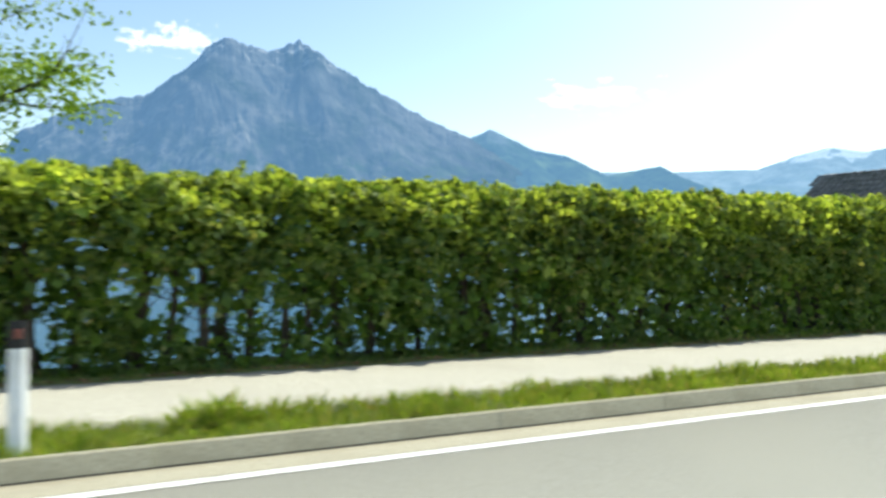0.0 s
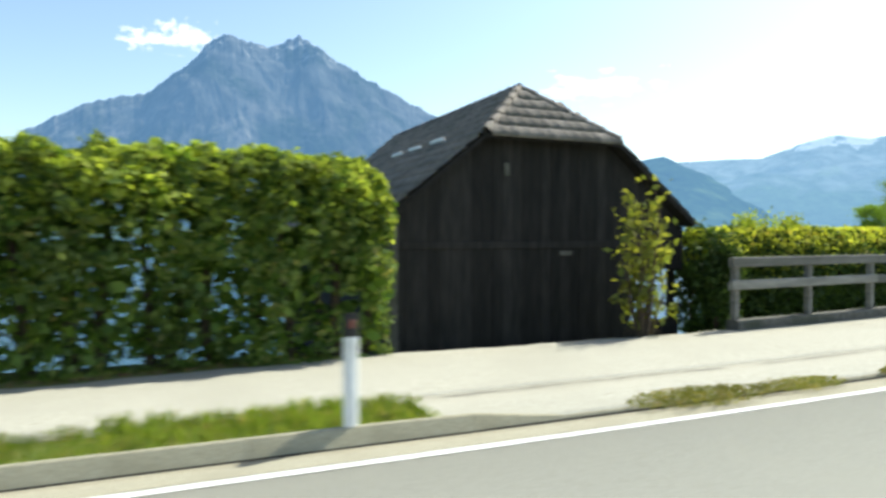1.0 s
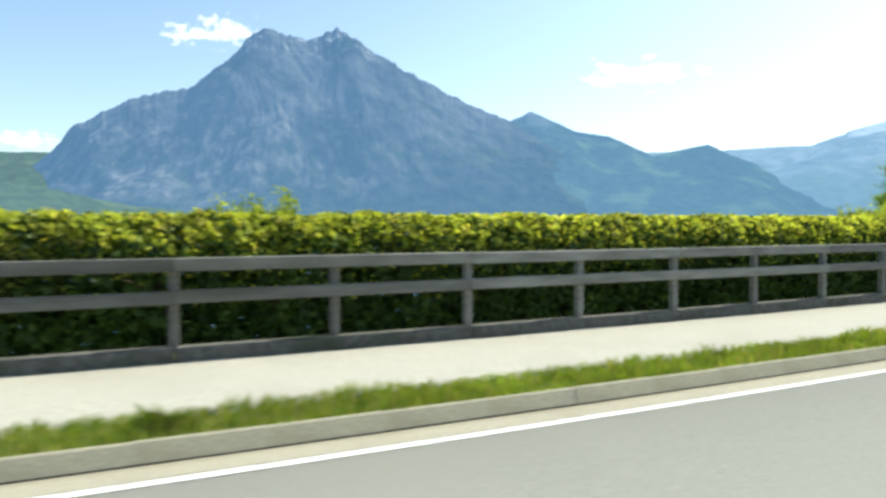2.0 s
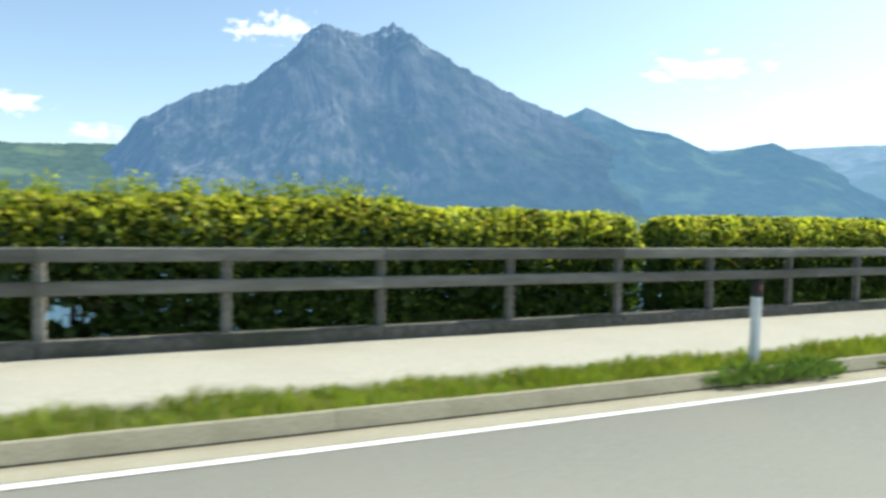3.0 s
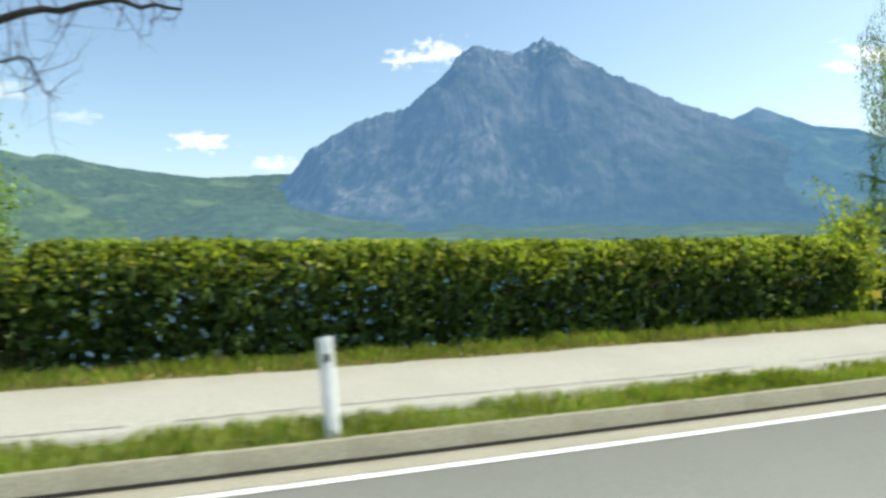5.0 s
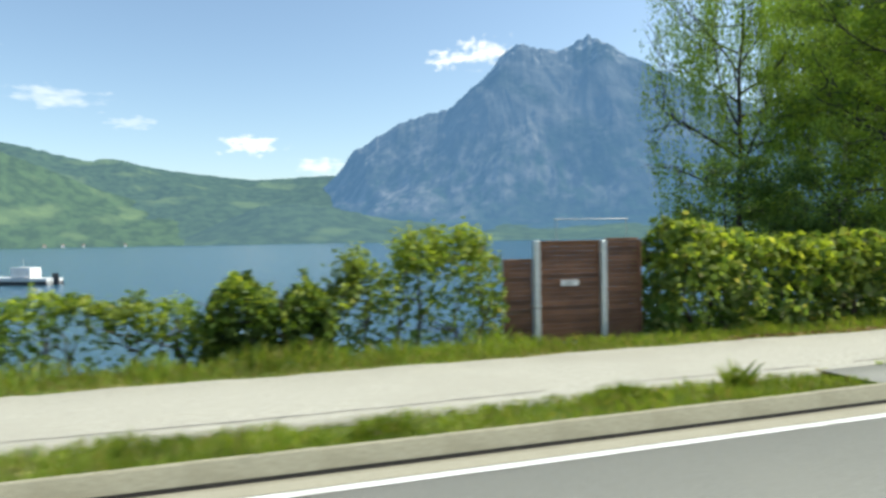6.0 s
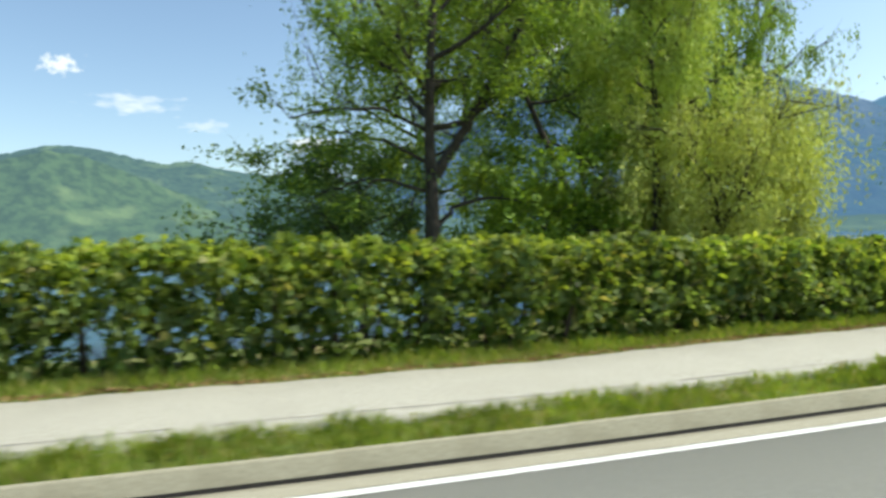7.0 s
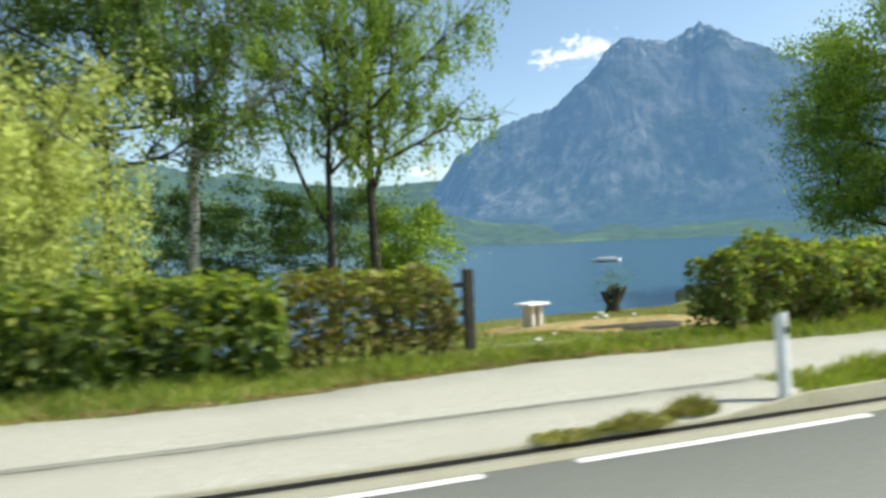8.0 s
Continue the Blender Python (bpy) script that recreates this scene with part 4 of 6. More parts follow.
def board(x0, x1, y, z0, top, thick=0.03):
    """A vertical board whose top follows the roof."""
    bm = bmesh.new()
    a, b = top(x0), top(x1)
    f = [bm.verts.new(p) for p in ((x0, y, z0), (x1, y, z0), (x1, y, b), (x0, y, a))]
    k = [bm.verts.new((v.co.x, v.co.y + thick, v.co.z)) for v in f]
    bm.faces.new(f)
    bm.faces.new(k[::-1])
    for i in range(4):
        bm.faces.new((f[i], k[i], k[(i + 1) % 4], f[(i + 1) % 4]))
    bmesh.ops.recalc_face_normals(bm, faces=bm.faces)
    return bm


rng = np.random.default_rng(17)
for x in np.arange(-2.95, 3.0, 0.2):
    part("wall_board", board(x + 0.003, x + 0.197, WALL_LAT + rng.uniform(0, 0.012), -0.3 if x < 1.8 else 1.12, lambda q: min(roof_z(q) - 0.12, 3.5)), BLACK_WOOD, hut)
for x in np.arange(-2.95, 1.6, 0.38):
    part("backing_board", board(x, x + 0.38, WALL_LAT + 0.05, -0.35, lambda q: min(roof_z(q) - 0.12, 3.5)), BLACK_WOOD, hut)
part("cross_beam", a_box(-2.95, 3.05, WALL_LAT - 0.02, WALL_LAT, 1.55, 1.68, bevel=0.006), BLACK_WOOD, hut)
part("corner_post", a_box(-3.03, -2.9, WALL_LAT - 0.05, WALL_LAT + 0.08, -0.3, 2.1, bevel=0.01), PLINTH, hut, "grey weathered corner post")
# open porch under the right half: dark back wall, open side with a post and rails
part("porch_back", a_box(1.75, 3.05, 8.5, 8.55, -0.4, 2.2, bevel=0.004), BLACK_WOOD, hut)
part("porch_side", a_box(1.75, 1.8, WALL_LAT + 0.08, 8.5, -0.4, 2.95, bevel=0.004), BLACK_WOOD, hut)
part("porch_ceiling", a_box(1.8, 3.1, WALL_LAT + 0.08, 8.5, 1.6, 1.64, bevel=0.004), BLACK_WOOD, hut)
part("porch_lintel", a_box(3.1, 3.18, WALL_LAT + 0.05, 8.5, 1.1, 1.95, bevel=0.004), BLACK_WOOD, hut)
part("porch_post", a_box(3.08, 3.2, 5.43, 5.55, -0.4, 1.14, bevel=0.012), BLACK_WOOD, hut)
part("porch_parapet", a_box(3.1, 3.18, WALL_LAT + 0.05, 8.5, -0.4, -0.2, bevel=0.004), BLACK_WOOD, hut)
part("porch_front", a_box(1.75, 3.05, WALL_LAT + 0.02, WALL_LAT + 0.06, -0.45, 0.14, bevel=0.006), BLACK_WOOD, hut)
part("porch_rail", a_box(3.12, 3.17, WALL_LAT + 0.05, 8.5, 0.36, 0.42, bevel=0.006), BLACK_WOOD, hut)
for x, y0, y1 in ((-2.95, WALL_LAT + 0.05, BACK_LAT), (3.05, 8.5, BACK_LAT)):
    part("side_wall", a_box(x, x + 0.05, y0, y1, -1.0, roof_z(x) - 0.1, bevel=0.004), BLACK_WOOD, hut)
for x in np.arange(-2.95, 2.0, 0.25):
    part("back_board", board(x, x + 0.24, BACK_LAT, -2.0, lambda q: roof_z(q) - 0.12), BLACK_WOOD, hut)
part("floor_deck", a_box(-2.95, 2.9, WALL_LAT + 0.05, BACK_LAT, -0.4, -0.28, bevel=0.01), BLACK_WOOD, hut)
for y in (8.0, 12.8):
    for x in (-2.8, 2.7):
        part("pile", a_box(x - 0.1, x + 0.1, y - 0.1, y + 0.1, -5.0, -0.4, bevel=0.02), BLACK_WOOD, hut)
part("plate", a_box(0.22, 0.48, WALL_LAT - 0.025, WALL_LAT - 0.015, 1.42, 1.5, bevel=0.003), PLINTH, hut, "small pale plate")
part("vent", a_box(-0.93, -0.83, WALL_LAT - 0.03, WALL_LAT - 0.015, 2.82, 3.04, bevel=0.004), PLINTH, hut, "small grey vent")

HIP_Z, HIP_BACK = 3.5, 6.2


def roof_plank(side):
    """The dark underlay of one slope."""
    bm = bmesh.new()
    xe = side * (HW + 0.02)
    xh = side * (HZ - HIP_Z) / HSLOPE
    y0, y1 = ROOF_LAT, BACK_LAT + 0.3
    pts = [(xe, y0, roof_z(xe)), (xh, y0, HIP_Z), (0, HIP_BACK, HZ), (0, y1, HZ), (xe, y1, roof_z(xe))]
    t = [bm.verts.new(p) for p in pts]
    u = [bm.verts.new((x, y, z - 0.09)) for x, y, z in pts]
    bm.faces.new(t)
    bm.faces.new(u[::-1])
    for i in range(5):
        bm.faces.new((t[i], u[i], u[(i + 1) % 5], t[(i + 1) % 5]))
    bmesh.ops.recalc_face_normals(bm, faces=bm.faces)
    return bm


for side in (-1, 1):
    part("roof_deck", roof_plank(side), BLACK_WOOD, hut)
bm = bmesh.new()
xh = (HZ - HIP_Z) / HSLOPE
tri = [(-xh, ROOF_LAT - 0.02, HIP_Z), (xh, ROOF_LAT - 0.02, HIP_Z), (0, HIP_BACK, HZ)]
tv = [bm.verts.new(p) for p in tri]
uv = [bm.verts.new((x, y, z - 0.09)) for x, y, z in tri]
bm.faces.new(tv)
bm.faces.new(uv[::-1])
for i in range(3):
    bm.faces.new((tv[i], uv[i], uv[(i + 1) % 3], tv[(i + 1) % 3]))
bmesh.ops.recalc_face_normals(bm, faces=bm.faces)
part("hip_deck", bm, BLACK_WOOD, hut)


def tile_mesh(w, h):
    """A roof tile with a raised roll and a thick lower edge; x across, y up the slope, z out."""
    xs = np.linspace(-w / 2, w / 2, 5)
    zs = np.array([0.0, 0.022, 0.006, 0.006, 0.02])
    v, f = [], []
    for y, lift in ((-h / 2, 0.035), (h / 2, 0.008)):
        for x, z in zip(xs, zs):
            v.append((x, y, z + lift))
    for x, z in zip(xs, zs):
        v.append((x, -h / 2, z * 0.4))
    for i in range(4):
        f.append((i, i + 1, 5 + i + 1, 5 + i))
        f.append((10 + i, 10 + i + 1, i + 1, i))
    return np.array(v), np.array(f)


tw, th = 0.245, 0.33
tvv, tff = tile_mesh(tw, th + 0.04)
tile_me = mesh_of("roof_tile", tvv, tff, TILE)
hip_len = math.hypot(HIP_BACK - ROOF_LAT, HZ - HIP_Z)
hip_n = Vector((0, -(HZ - HIP_Z), HIP_BACK - ROOF_LAT)).normalized()
hip_v = Vector((0, HIP_BACK - ROOF_LAT, HZ - HIP_Z)).normalized()
hip_m = Matrix((Vector((1, 0, 0)), hip_v, hip_n)).transposed().to_4x4()
for r in range(int(hip_len / th) + 1):
    v = (r + 0.5) * th - 0.08
    half = xh * (1 - v / hip_len)
    for x in np.arange(-half, half, tw):
        o = part("roof_tile", tile_me, TILE, hut)
        c = Vector((x + tw / 2 + rng.uniform(-0.006, 0.006), ROOF_LAT - 0.02, HIP_Z)) + hip_v * v + hip_n * 0.012
        o.matrix_local = Matrix.Translation(c) @ hip_m @ Matrix.Rotation(rng.uniform(-0.02, 0.02), 4, "Z")
for side in (-1, 1):
    L = (HW + 0.05) * math.hypot(1, HSLOPE)
    up = np.array([-side, 0, HSLOPE]) / math.hypot(1, HSLOPE)
    out = np.array([side * HSLOPE, 0, 1]) / math.hypot(1, HSLOPE)
    pieces = []
    for r in range(int(L / th) + 1):
        d = min((r + 0.5) * th - 0.06, L - 0.1)
        x = side * (HW + 0.05) + up[0] * d
        z = roof_z(side * (HW + 0.05)) + up[2] * d
        y0 = ROOF_LAT - 0.02 if z < HIP_Z else ROOF_LAT + (z - HIP_Z) / (HZ - HIP_Z) * (HIP_BACK - ROOF_LAT)
        for y in np.arange(y0, BACK_LAT + 0.25, tw):
            c = np.array([x, y + tw / 2, z]) + out * (0.012 + rng.uniform(0, 0.006))
            pieces.append((c + tvv[:, :1] * np.array([0, -side, 0]) * -1 + tvv[:, 1:2] * up + tvv[:, 2:] * out, tff if side < 0 else tff[:, ::-1]))
    v, f = joined(pieces)
    tagged(part("tile_course", mesh_of("tile_course", v, f, TILE), TILE, hut), kind="stuff")
for a, b in (((-xh, ROOF_LAT, HIP_Z), (0, HIP_BACK, HZ)), ((xh, ROOF_LAT, HIP_Z), (0, HIP_BACK, HZ)), ((0, HIP_BACK, HZ), (0, BACK_LAT + 0.3, HZ))):
    n = max(3, int((Vector(b) - Vector(a)).length / 0.35))
    for i in range(n):
        p, q = Vector(a).lerp(Vector(b), i / n), Vector(a).lerp(Vector(b), (i + 1.08) / n)
        v, f = tube([p + Vector((0, 0, 0.03)), q + Vector((0, 0, 0.015))], (0.085, 0.07), 8)
        part("ridge_tile", mesh_of("ridge_tile", v, f, TILE), TILE, hut)


for y in (9.35, 8.25, 7.05):
    bm = a_box(-0.28, 0.28, -0.04, 0.04, 0.0, 0.07, bevel=0.01)
    ob = part("snow_guard", bm, WHITE_PLASTIC, hut, "white snow guard on the tiles")
    ob.matrix_local = Matrix.Translation((-1.36, y, roof_z(-1.36) + 0.07)) @ Matrix.Rotation(radians(90), 4, "Z")


# ---- plants with branches ----
def bush(name, label, category, s, lat, z, height, spread, mat, seed, stems=9, n_leaves=5000, size=0.1, lean=0.0, group="", leafy=2):
    """Several stems from one foot, side twigs, clusters of leaves towards their ends."""
    rng = np.random.default_rng(seed)
    base = along(s, lat, z)
    m = thing(name, label, category, group)
    tubes, anchors = [], []
    h0 = turn_at(s)
    ax = np.array([math.cos(h0), math.sin(h0), 0])
    for _ in range(stems):
        a = rng.uniform(0, 2 * np.pi)
        r = spread * rng.uniform(0.2, 1.0)
        tip = base + np.array([math.cos(a) * r, math.sin(a) * r, height * rng.uniform(0.55, 1.0)]) + ax * lean * height
        t = np.linspace(0, 1, 8)[:, None]
        p = base + (tip - base) * t + np.array([math.cos(a), math.sin(a), 0]) * (0.25 * r * np.sin(t * 3.1)) + rng.normal(0, 0.02 * height, (8, 3)) * t
        tubes.append(tube(p, np.linspace(0.03, 0.006, 8) * height / 2, 5))
        for i in (2, 3, 4, 5, 6, 7):
            for _ in range(2):
                q = p[i] + rng.normal(0, 1, 3) * (0.28 * spread, 0.28 * spread, 0.12 * height)
                tubes.append(tube(np.linspace(p[i], q, 3), (0.008, 0.005, 0.003), 4))
                if i >= leafy:
                    anchors += [p[i], (p[i] + q) / 2, q, q]
    anchors = np.array(anchors)
    c = anchors[rng.integers(0, len(anchors), n_leaves)] + rng.normal(0, 0.11, (n_leaves, 3)) * (spread + 0.4)
    v, f = joined(tubes)
    tagged(part("branch_work", mesh_of("branch_work", v, f, TWIG), TWIG, m), kind="stuff")
    v, f = leaves(c, size, size * 0.55, rng)
    tagged(part("foliage", mesh_of("foliage", v, f, mat), mat, m), kind="stuff")
    return m


def tree(name, label, s, lat, z, height, crown, mat, seed, trunk_r=0.2, first=0.3, limbs=16, n_leaves=26000, size=0.14, weep=0.0, bend=0.0, bark=BARK, rise=0.55, split=(), category="tree", tilt=(0.0, 0.0), clump=0.42, top=1.0, arms=(), gaps=0.5, clear=0.0, spray=60):
    """Trunk, limbs and twigs, with clumps of leaves at the twigs; weep hangs strands of leaves from them."""
    rng = np.random.default_rng(seed)
    base = along(s, lat, z)
    h0 = turn_at(s)
    ax, ay = np.array([math.cos(h0), math.sin(h0), 0]), np.array([-math.sin(h0), math.cos(h0), 0])
    m = thing(name, label, category, "trees on the shore")
    n = 14
    t = np.linspace(0, 1, n)[:, None]
    wob = rng.normal(0, 0.012 * height, (n, 3)).cumsum(0) * 0.5
    wob[:, 2] = 0
    trunk = base + np.array([0, 0, 1.0]) * height * t + ax * (tilt[0] * t + bend * np.sin(t * 2.4)) * height + ay * tilt[1] * t * height + wob * t
    part("trunk", mesh_of("trunk", *tube(trunk, trunk_r * (1 - 0.88 * t[:, 0] ** 0.8) * (1 + 0.5 * np.exp(-t[:, 0] * 14)), 10, 0.06, rng), bark, True), bark, m)
    tubes, anchors = [], []

    def limb(a, direction, length, r, depth):
        k = 7
        q = np.linspace(0, 1, k)[:, None]
        d = direction / np.linalg.norm(direction)
        curve = rng.normal(0, 0.12, 3) * length
        p = a + d * length * q + curve * np.sin(q * 3.1) * 0.5 + np.array([0, 0, rise - 0.2]) * length * q**2 * 0.45
        tubes.append(tube(p, r * (1 - 0.8 * q[:, 0]), 6 if depth == 0 else 4))
        if depth < 2:
            for i in range(2, k):
                for _ in range(2 if depth == 0 else 1):
                    nd = d + rng.normal(0, 0.75, 3) + np.array([0, 0, 0.15])
                    limb(p[i], nd, length * rng.uniform(0.3, 0.5), r * 0.38, depth + 1)
        if depth >= 1:
            anchors.extend(p[2:])

    def put_limb():
        if tubes:
            part("limb", mesh_of("limb", *joined(tubes), bark), bark, m)
            tubes.clear()

    for radius, *way in arms:
        p = np.array([base + ax * dx + ay * dy + np.array([0, 0, zz - base[2]]) for dx, dy, zz in way])
        q = np.linspace(0, len(p) - 1, 4 * len(p))
        p = np.stack([np.interp(q, np.arange(len(p)), p[:, k]) for k in range(3)], -1) + rng.normal(0, 0.025, (len(q), 3))
        tubes.append(tube(p, np.linspace(radius, radius * 0.35, len(q)), 7))
        if n_leaves == 0:
            for i in range(3, len(q)):
                for down in (-0.75, 0.25):
                    limb(p[i], np.array([0, 0, down]) + rng.normal(0, 0.45, 3), rng.uniform(0.4, 1.3), max(radius * 0.16, 0.009), 1)
        else:
            for i in range(3, len(q), 2):
                limb(p[i], np.array([0, 0, 0.7]) + rng.normal(0, 0.7, 3), rng.uniform(0.5, 1.2), max(radius * 0.22, 0.011), 1)
        put_limb()
    for dz, dx, dy, ln, rr in split:
        a = base + np.array([0, 0, dz])
        i = int(np.argmin(np.abs(trunk[:, 2] - a[2])))
        f0 = (a[2] - trunk[max(i - 1, 0), 2]) / max(trunk[min(i + 1, n - 1), 2] - trunk[max(i - 1, 0), 2], 0.01)
        a = trunk[max(i - 1, 0)] + (trunk[min(i + 1, n - 1)] - trunk[max(i - 1, 0)]) * np.clip(f0, 0, 1)
        limb(a, ax * dx + ay * dy + np.array([0, 0, 1.0]) * 0.6, ln, rr, 0)
        put_limb()
    for i in range(limbs):
        u = first + (top - first) * (i + rng.uniform(0, 0.6)) / limbs
        j = min(int(u * (n - 1)), n - 2)
        a = trunk[j] + (trunk[j + 1] - trunk[j]) * (u * (n - 1) - j)
        az = i * 2.4 + rng.uniform(-0.4, 0.4)
        wide = crown * (0.55 + 0.6 * math.sin(math.pi * min(1, (u - first) / (1.02 - first) * 0.75 + 0.22)))
        limb(a, np.array([math.cos(az), math.sin(az), rise * rng.uniform(0.4, 1.2)]), wide * rng.uniform(0.75, 1.1), trunk_r * (1.05 - u) * 0.55 + 0.012, 0)
        put_limb()
    if n_leaves:
        anchors = np.array(anchors)
        sprays = n_leaves // spray
        pick = anchors[rng.integers(0, len(anchors), sprays)]
        reach = clump * rng.uniform(0.6, 1.35, (sprays, 1, 1))
        c = (pick[:, None] + rng.normal(0, 1, (sprays, spray, 3)) * reach * np.array([1, 1, 0.45])).reshape(-1, 3)
        droop = None
        if weep:
            strands = n_leaves // 14
            curtain = anchors[rng.integers(0, len(anchors), strands // 9 + 1)]
            root = curtain[rng.integers(0, len(curtain), strands)] + rng.normal(0, 0.2, (strands, 3))
            k = rng.uniform(0, 1, (strands, 14, 1)) * weep * rng.uniform(0.4, 1.0, (strands, 1, 1))
            c = (root[:, None] + np.concatenate([0.12 * np.sin(k * 1.1 + root[:, None, :1]), 0.12 * np.cos(k * 0.9 + root[:, None, 1:2]), -k], -1) + rng.normal(0, 0.05, (strands, 14, 3))).reshape(-1, 3)
            c = c[c[:, 2] > base[2] + 0.15]
            droop = (0, 0, -1.0)
        hole = lumps(c, 0.9, seed) + 0.7 * lumps(c, 2.1, seed + 3)
        c = c[rng.uniform(size=len(c)) > gaps * np.clip(0.55 - 1.6 * hole, 0, 1.4)]
        if clear:
            d = c - np.stack([np.interp(c[:, 2], trunk[:, 2], trunk[:, k]) for k in range(3)], -1)
            c = c[~((np.abs(d @ ax) < clear * rng.uniform(0.4, 1.3, len(c))) & (d @ ay < 0.3))]
        v, f = leaves(c, size, size * (0.42 if weep else 0.62), rng, droop=droop)
        tagged(part("crown", mesh_of("crown", v, f, mat), mat, m), kind="stuff")
    return m


bush("climbing_shrub", "half-bare shrub with yellow-green leaves before the boathouse", "shrub", 25.95, 3.92, -0.3, 2.8, 0.42, SHRUB_LEAF, 207, 10, 520, 0.17, 0.0, leafy=3)
bush("dark_bush", "dark leafy bush between boathouse and fence", "bush", 28.38, 4.55, 0.0, 1.75, 0.34, HEDGE_DEEP, 205, 12, 4200, 0.11)
bush("young_tree", "light green young tree behind the hedge", "tree", 86.2, 8.9, float(land(np.array(86.2), np.array(8.9))) - 0.05, 5.6, 1.35, TREE_FRESH, 202, 13, 8500, 0.11, leafy=4)
bush("garden_bush", "pale yellow-green bush beside a hedge opening", "bush", 103.6, 5.2, 0.0, 2.3, 0.7, HEDGE_LIME, 203, 12, 4200, 0.1)
tree("tree", "leafy tree overhanging the tall hedge", -4.6, 9.0, -1.2, 9.5, 3.5, TREE_FRESH, 301, 0.2, 0.45, 18, 46000, 0.13, clump=0.34, gaps=0.4)
tree("tree", "bare dark tree with forking limbs behind the hedge", 86.55, 7.25, -1.0, 11.5, 2.2, TREE_GREEN, 302, 0.22, 0.72, 7, 0, tilt=(0.055, 0.0),
     arms=((0.1, (0.33, 0, 4.95), (-0.2, 0, 5.2), (-1.05, 0, 5.62), (-1.93, 0.1, 5.85), (-2.4, 0.1, 6.5), (-2.6, 0.1, 6.85), (-3.1, 0.2, 7.4), (-3.4, 0.2, 8.4)), (0.06, (0.2, 0, 6.45), (-0.68, 0.05, 6.79), (-1.37, 0.1, 6.94), (-2.6, 0.1, 6.87), (-3.67, 0.1, 6.7), (-4.4, 0.1, 6.35), (-5.0, 0.1, 6.2)),
           (0.08, (0.3, 0, 5.0), (1.4, -0.1, 5.43), (2.66, -0.1, 5.72), (3.68, -0.2, 5.66)), (0.05, (2.66, -0.1, 5.72), (3.32, -0.1, 6.67), (3.98, 0, 7.55), (4.66, 0, 8.45)),
           (0.03, (0.3, 0, 4.57), (1.35, 0.1, 4.76), (1.65, 0.1, 4.2)), (0.015, (0.1, 0, 4.1), (-1.0, -0.2, 4.05), (-2.2, -0.3, 4.1)), (0.05, (0.5, 0, 7.9), (1.6, 0.2, 8.2), (2.6, 0.3, 8.9)), (0.05, (0.5, 0, 7.7), (-1.0, 0.2, 8.2), (-2.2, 0.3, 9.0))))
tree("tree", "tall tree with a forked dark trunk and sunlit green leaves", 131.9, 10.6, -0.8, 12.5, 2.9, TREE_GREEN, 303, 0.23, 0.4, 22, 58000, 0.12, clump=0.34, gaps=0.85, clear=0.3, tilt=(0.02, 0.0),
     arms=((0.15, (0.1, 0, 3.3), (0.6, -0.3, 4.1), (1.2, -0.8, 5.2), (1.9, -1.0, 6.6), (2.3, -1.0, 8.5)), (0.05, (-0.1, 0, 3.6), (-1.1, 0.1, 4.1), (-2.0, 0.2, 4.3), (-2.8, 0.2, 4.4)),
           (0.07, (0.05, 0, 1.9), (0.5, -0.1, 2.5), (1.3, -0.1, 2.75), (2.3, 0, 2.7)), (0.05, (-0.1, 0, 4.4), (-1.2, -0.2, 4.8), (-2.3, -0.3, 4.75), (-3.3, -0.3, 4.5)), (0.05, (-0.1, 0, 2.9), (-1.1, 0.2, 3.2), (-2.0, 0.3, 3.1), (-2.8, 0.3, 2.8))))
tree("birch", "weeping birch with long hanging twigs by the water", 134.9, 20.0, -2.2, 17.5, 3.8, BIRCH_LEAF, 311, 0.2, 0.32, 24, 64000, 0.14, weep=4.6, gaps=0.6)
tree("tree", "low dark green tree beside the forked tree", 130.4, 12.4, -1.1, 4.6, 1.6, TREE_DEEP, 304, 0.12, 0.25, 14, 15000, 0.125, clump=0.36, gaps=0.8)
tree("tree", "leaning dark trunk with green leaves", 140.6, 14.3, -1.3, 10.5, 2.6, TREE_GREEN, 305, 0.24, 0.68, 12, 15000, 0.13, tilt=(-0.5, 0.0))
tree("willow", "yellow-green weeping willow on the lawn", 140.4, 9.8, -0.6, 5.2, 2.4, WILLOW_LEAF, 306, 0.2, 0.4, 22, 92000, 0.12, weep=3.8, gaps=0.62)
tree("willow", "tall pale willow with long hanging twigs", 138.6, 10.4, -0.7, 10.5, 1.5, TALL_WILLOW_LEAF, 312, 0.18, 0.55, 14, 46000, 0.13, weep=3.6, gaps=0.85)
tree("tree", "tall dark green tree with layered branches by the water", 141.6, 18.5, -1.8, 15.0, 3.4, TREE_DEEP, 313, 0.22, 0.42, 20, 50000, 0.15, gaps=0.75, rise=0.35, clump=0.42)
tree("birch", "tall white-barked birch with drooping leaves", 144.1, 20.2, -1.9, 17.0, 3.6, BIRCH_LEAF, 307, 0.26, 0.4, 22, 70000, 0.15, weep=1.9, bark=BIRCH_BARK, gaps=0.78, clear=0.35)
tree("birch", "slender birch with several dark limbs", 149.3, 20.6, -2.0, 15.5, 3.3, BIRCH_LEAF, 308, 0.2, 0.42, 18, 42000, 0.15, weep=1.5, gaps=0.78, clear=0.3, arms=((0.1, (0, 0, 2.5), (-0.8, 0.1, 4.2), (-1.7, 0.2, 6.4), (-2.2, 0.2, 9.5)), (0.05, (0, 0, 4.6), (0.7, 0, 6.2), (0.9, 0, 8.2), (1.0, 0, 10))))
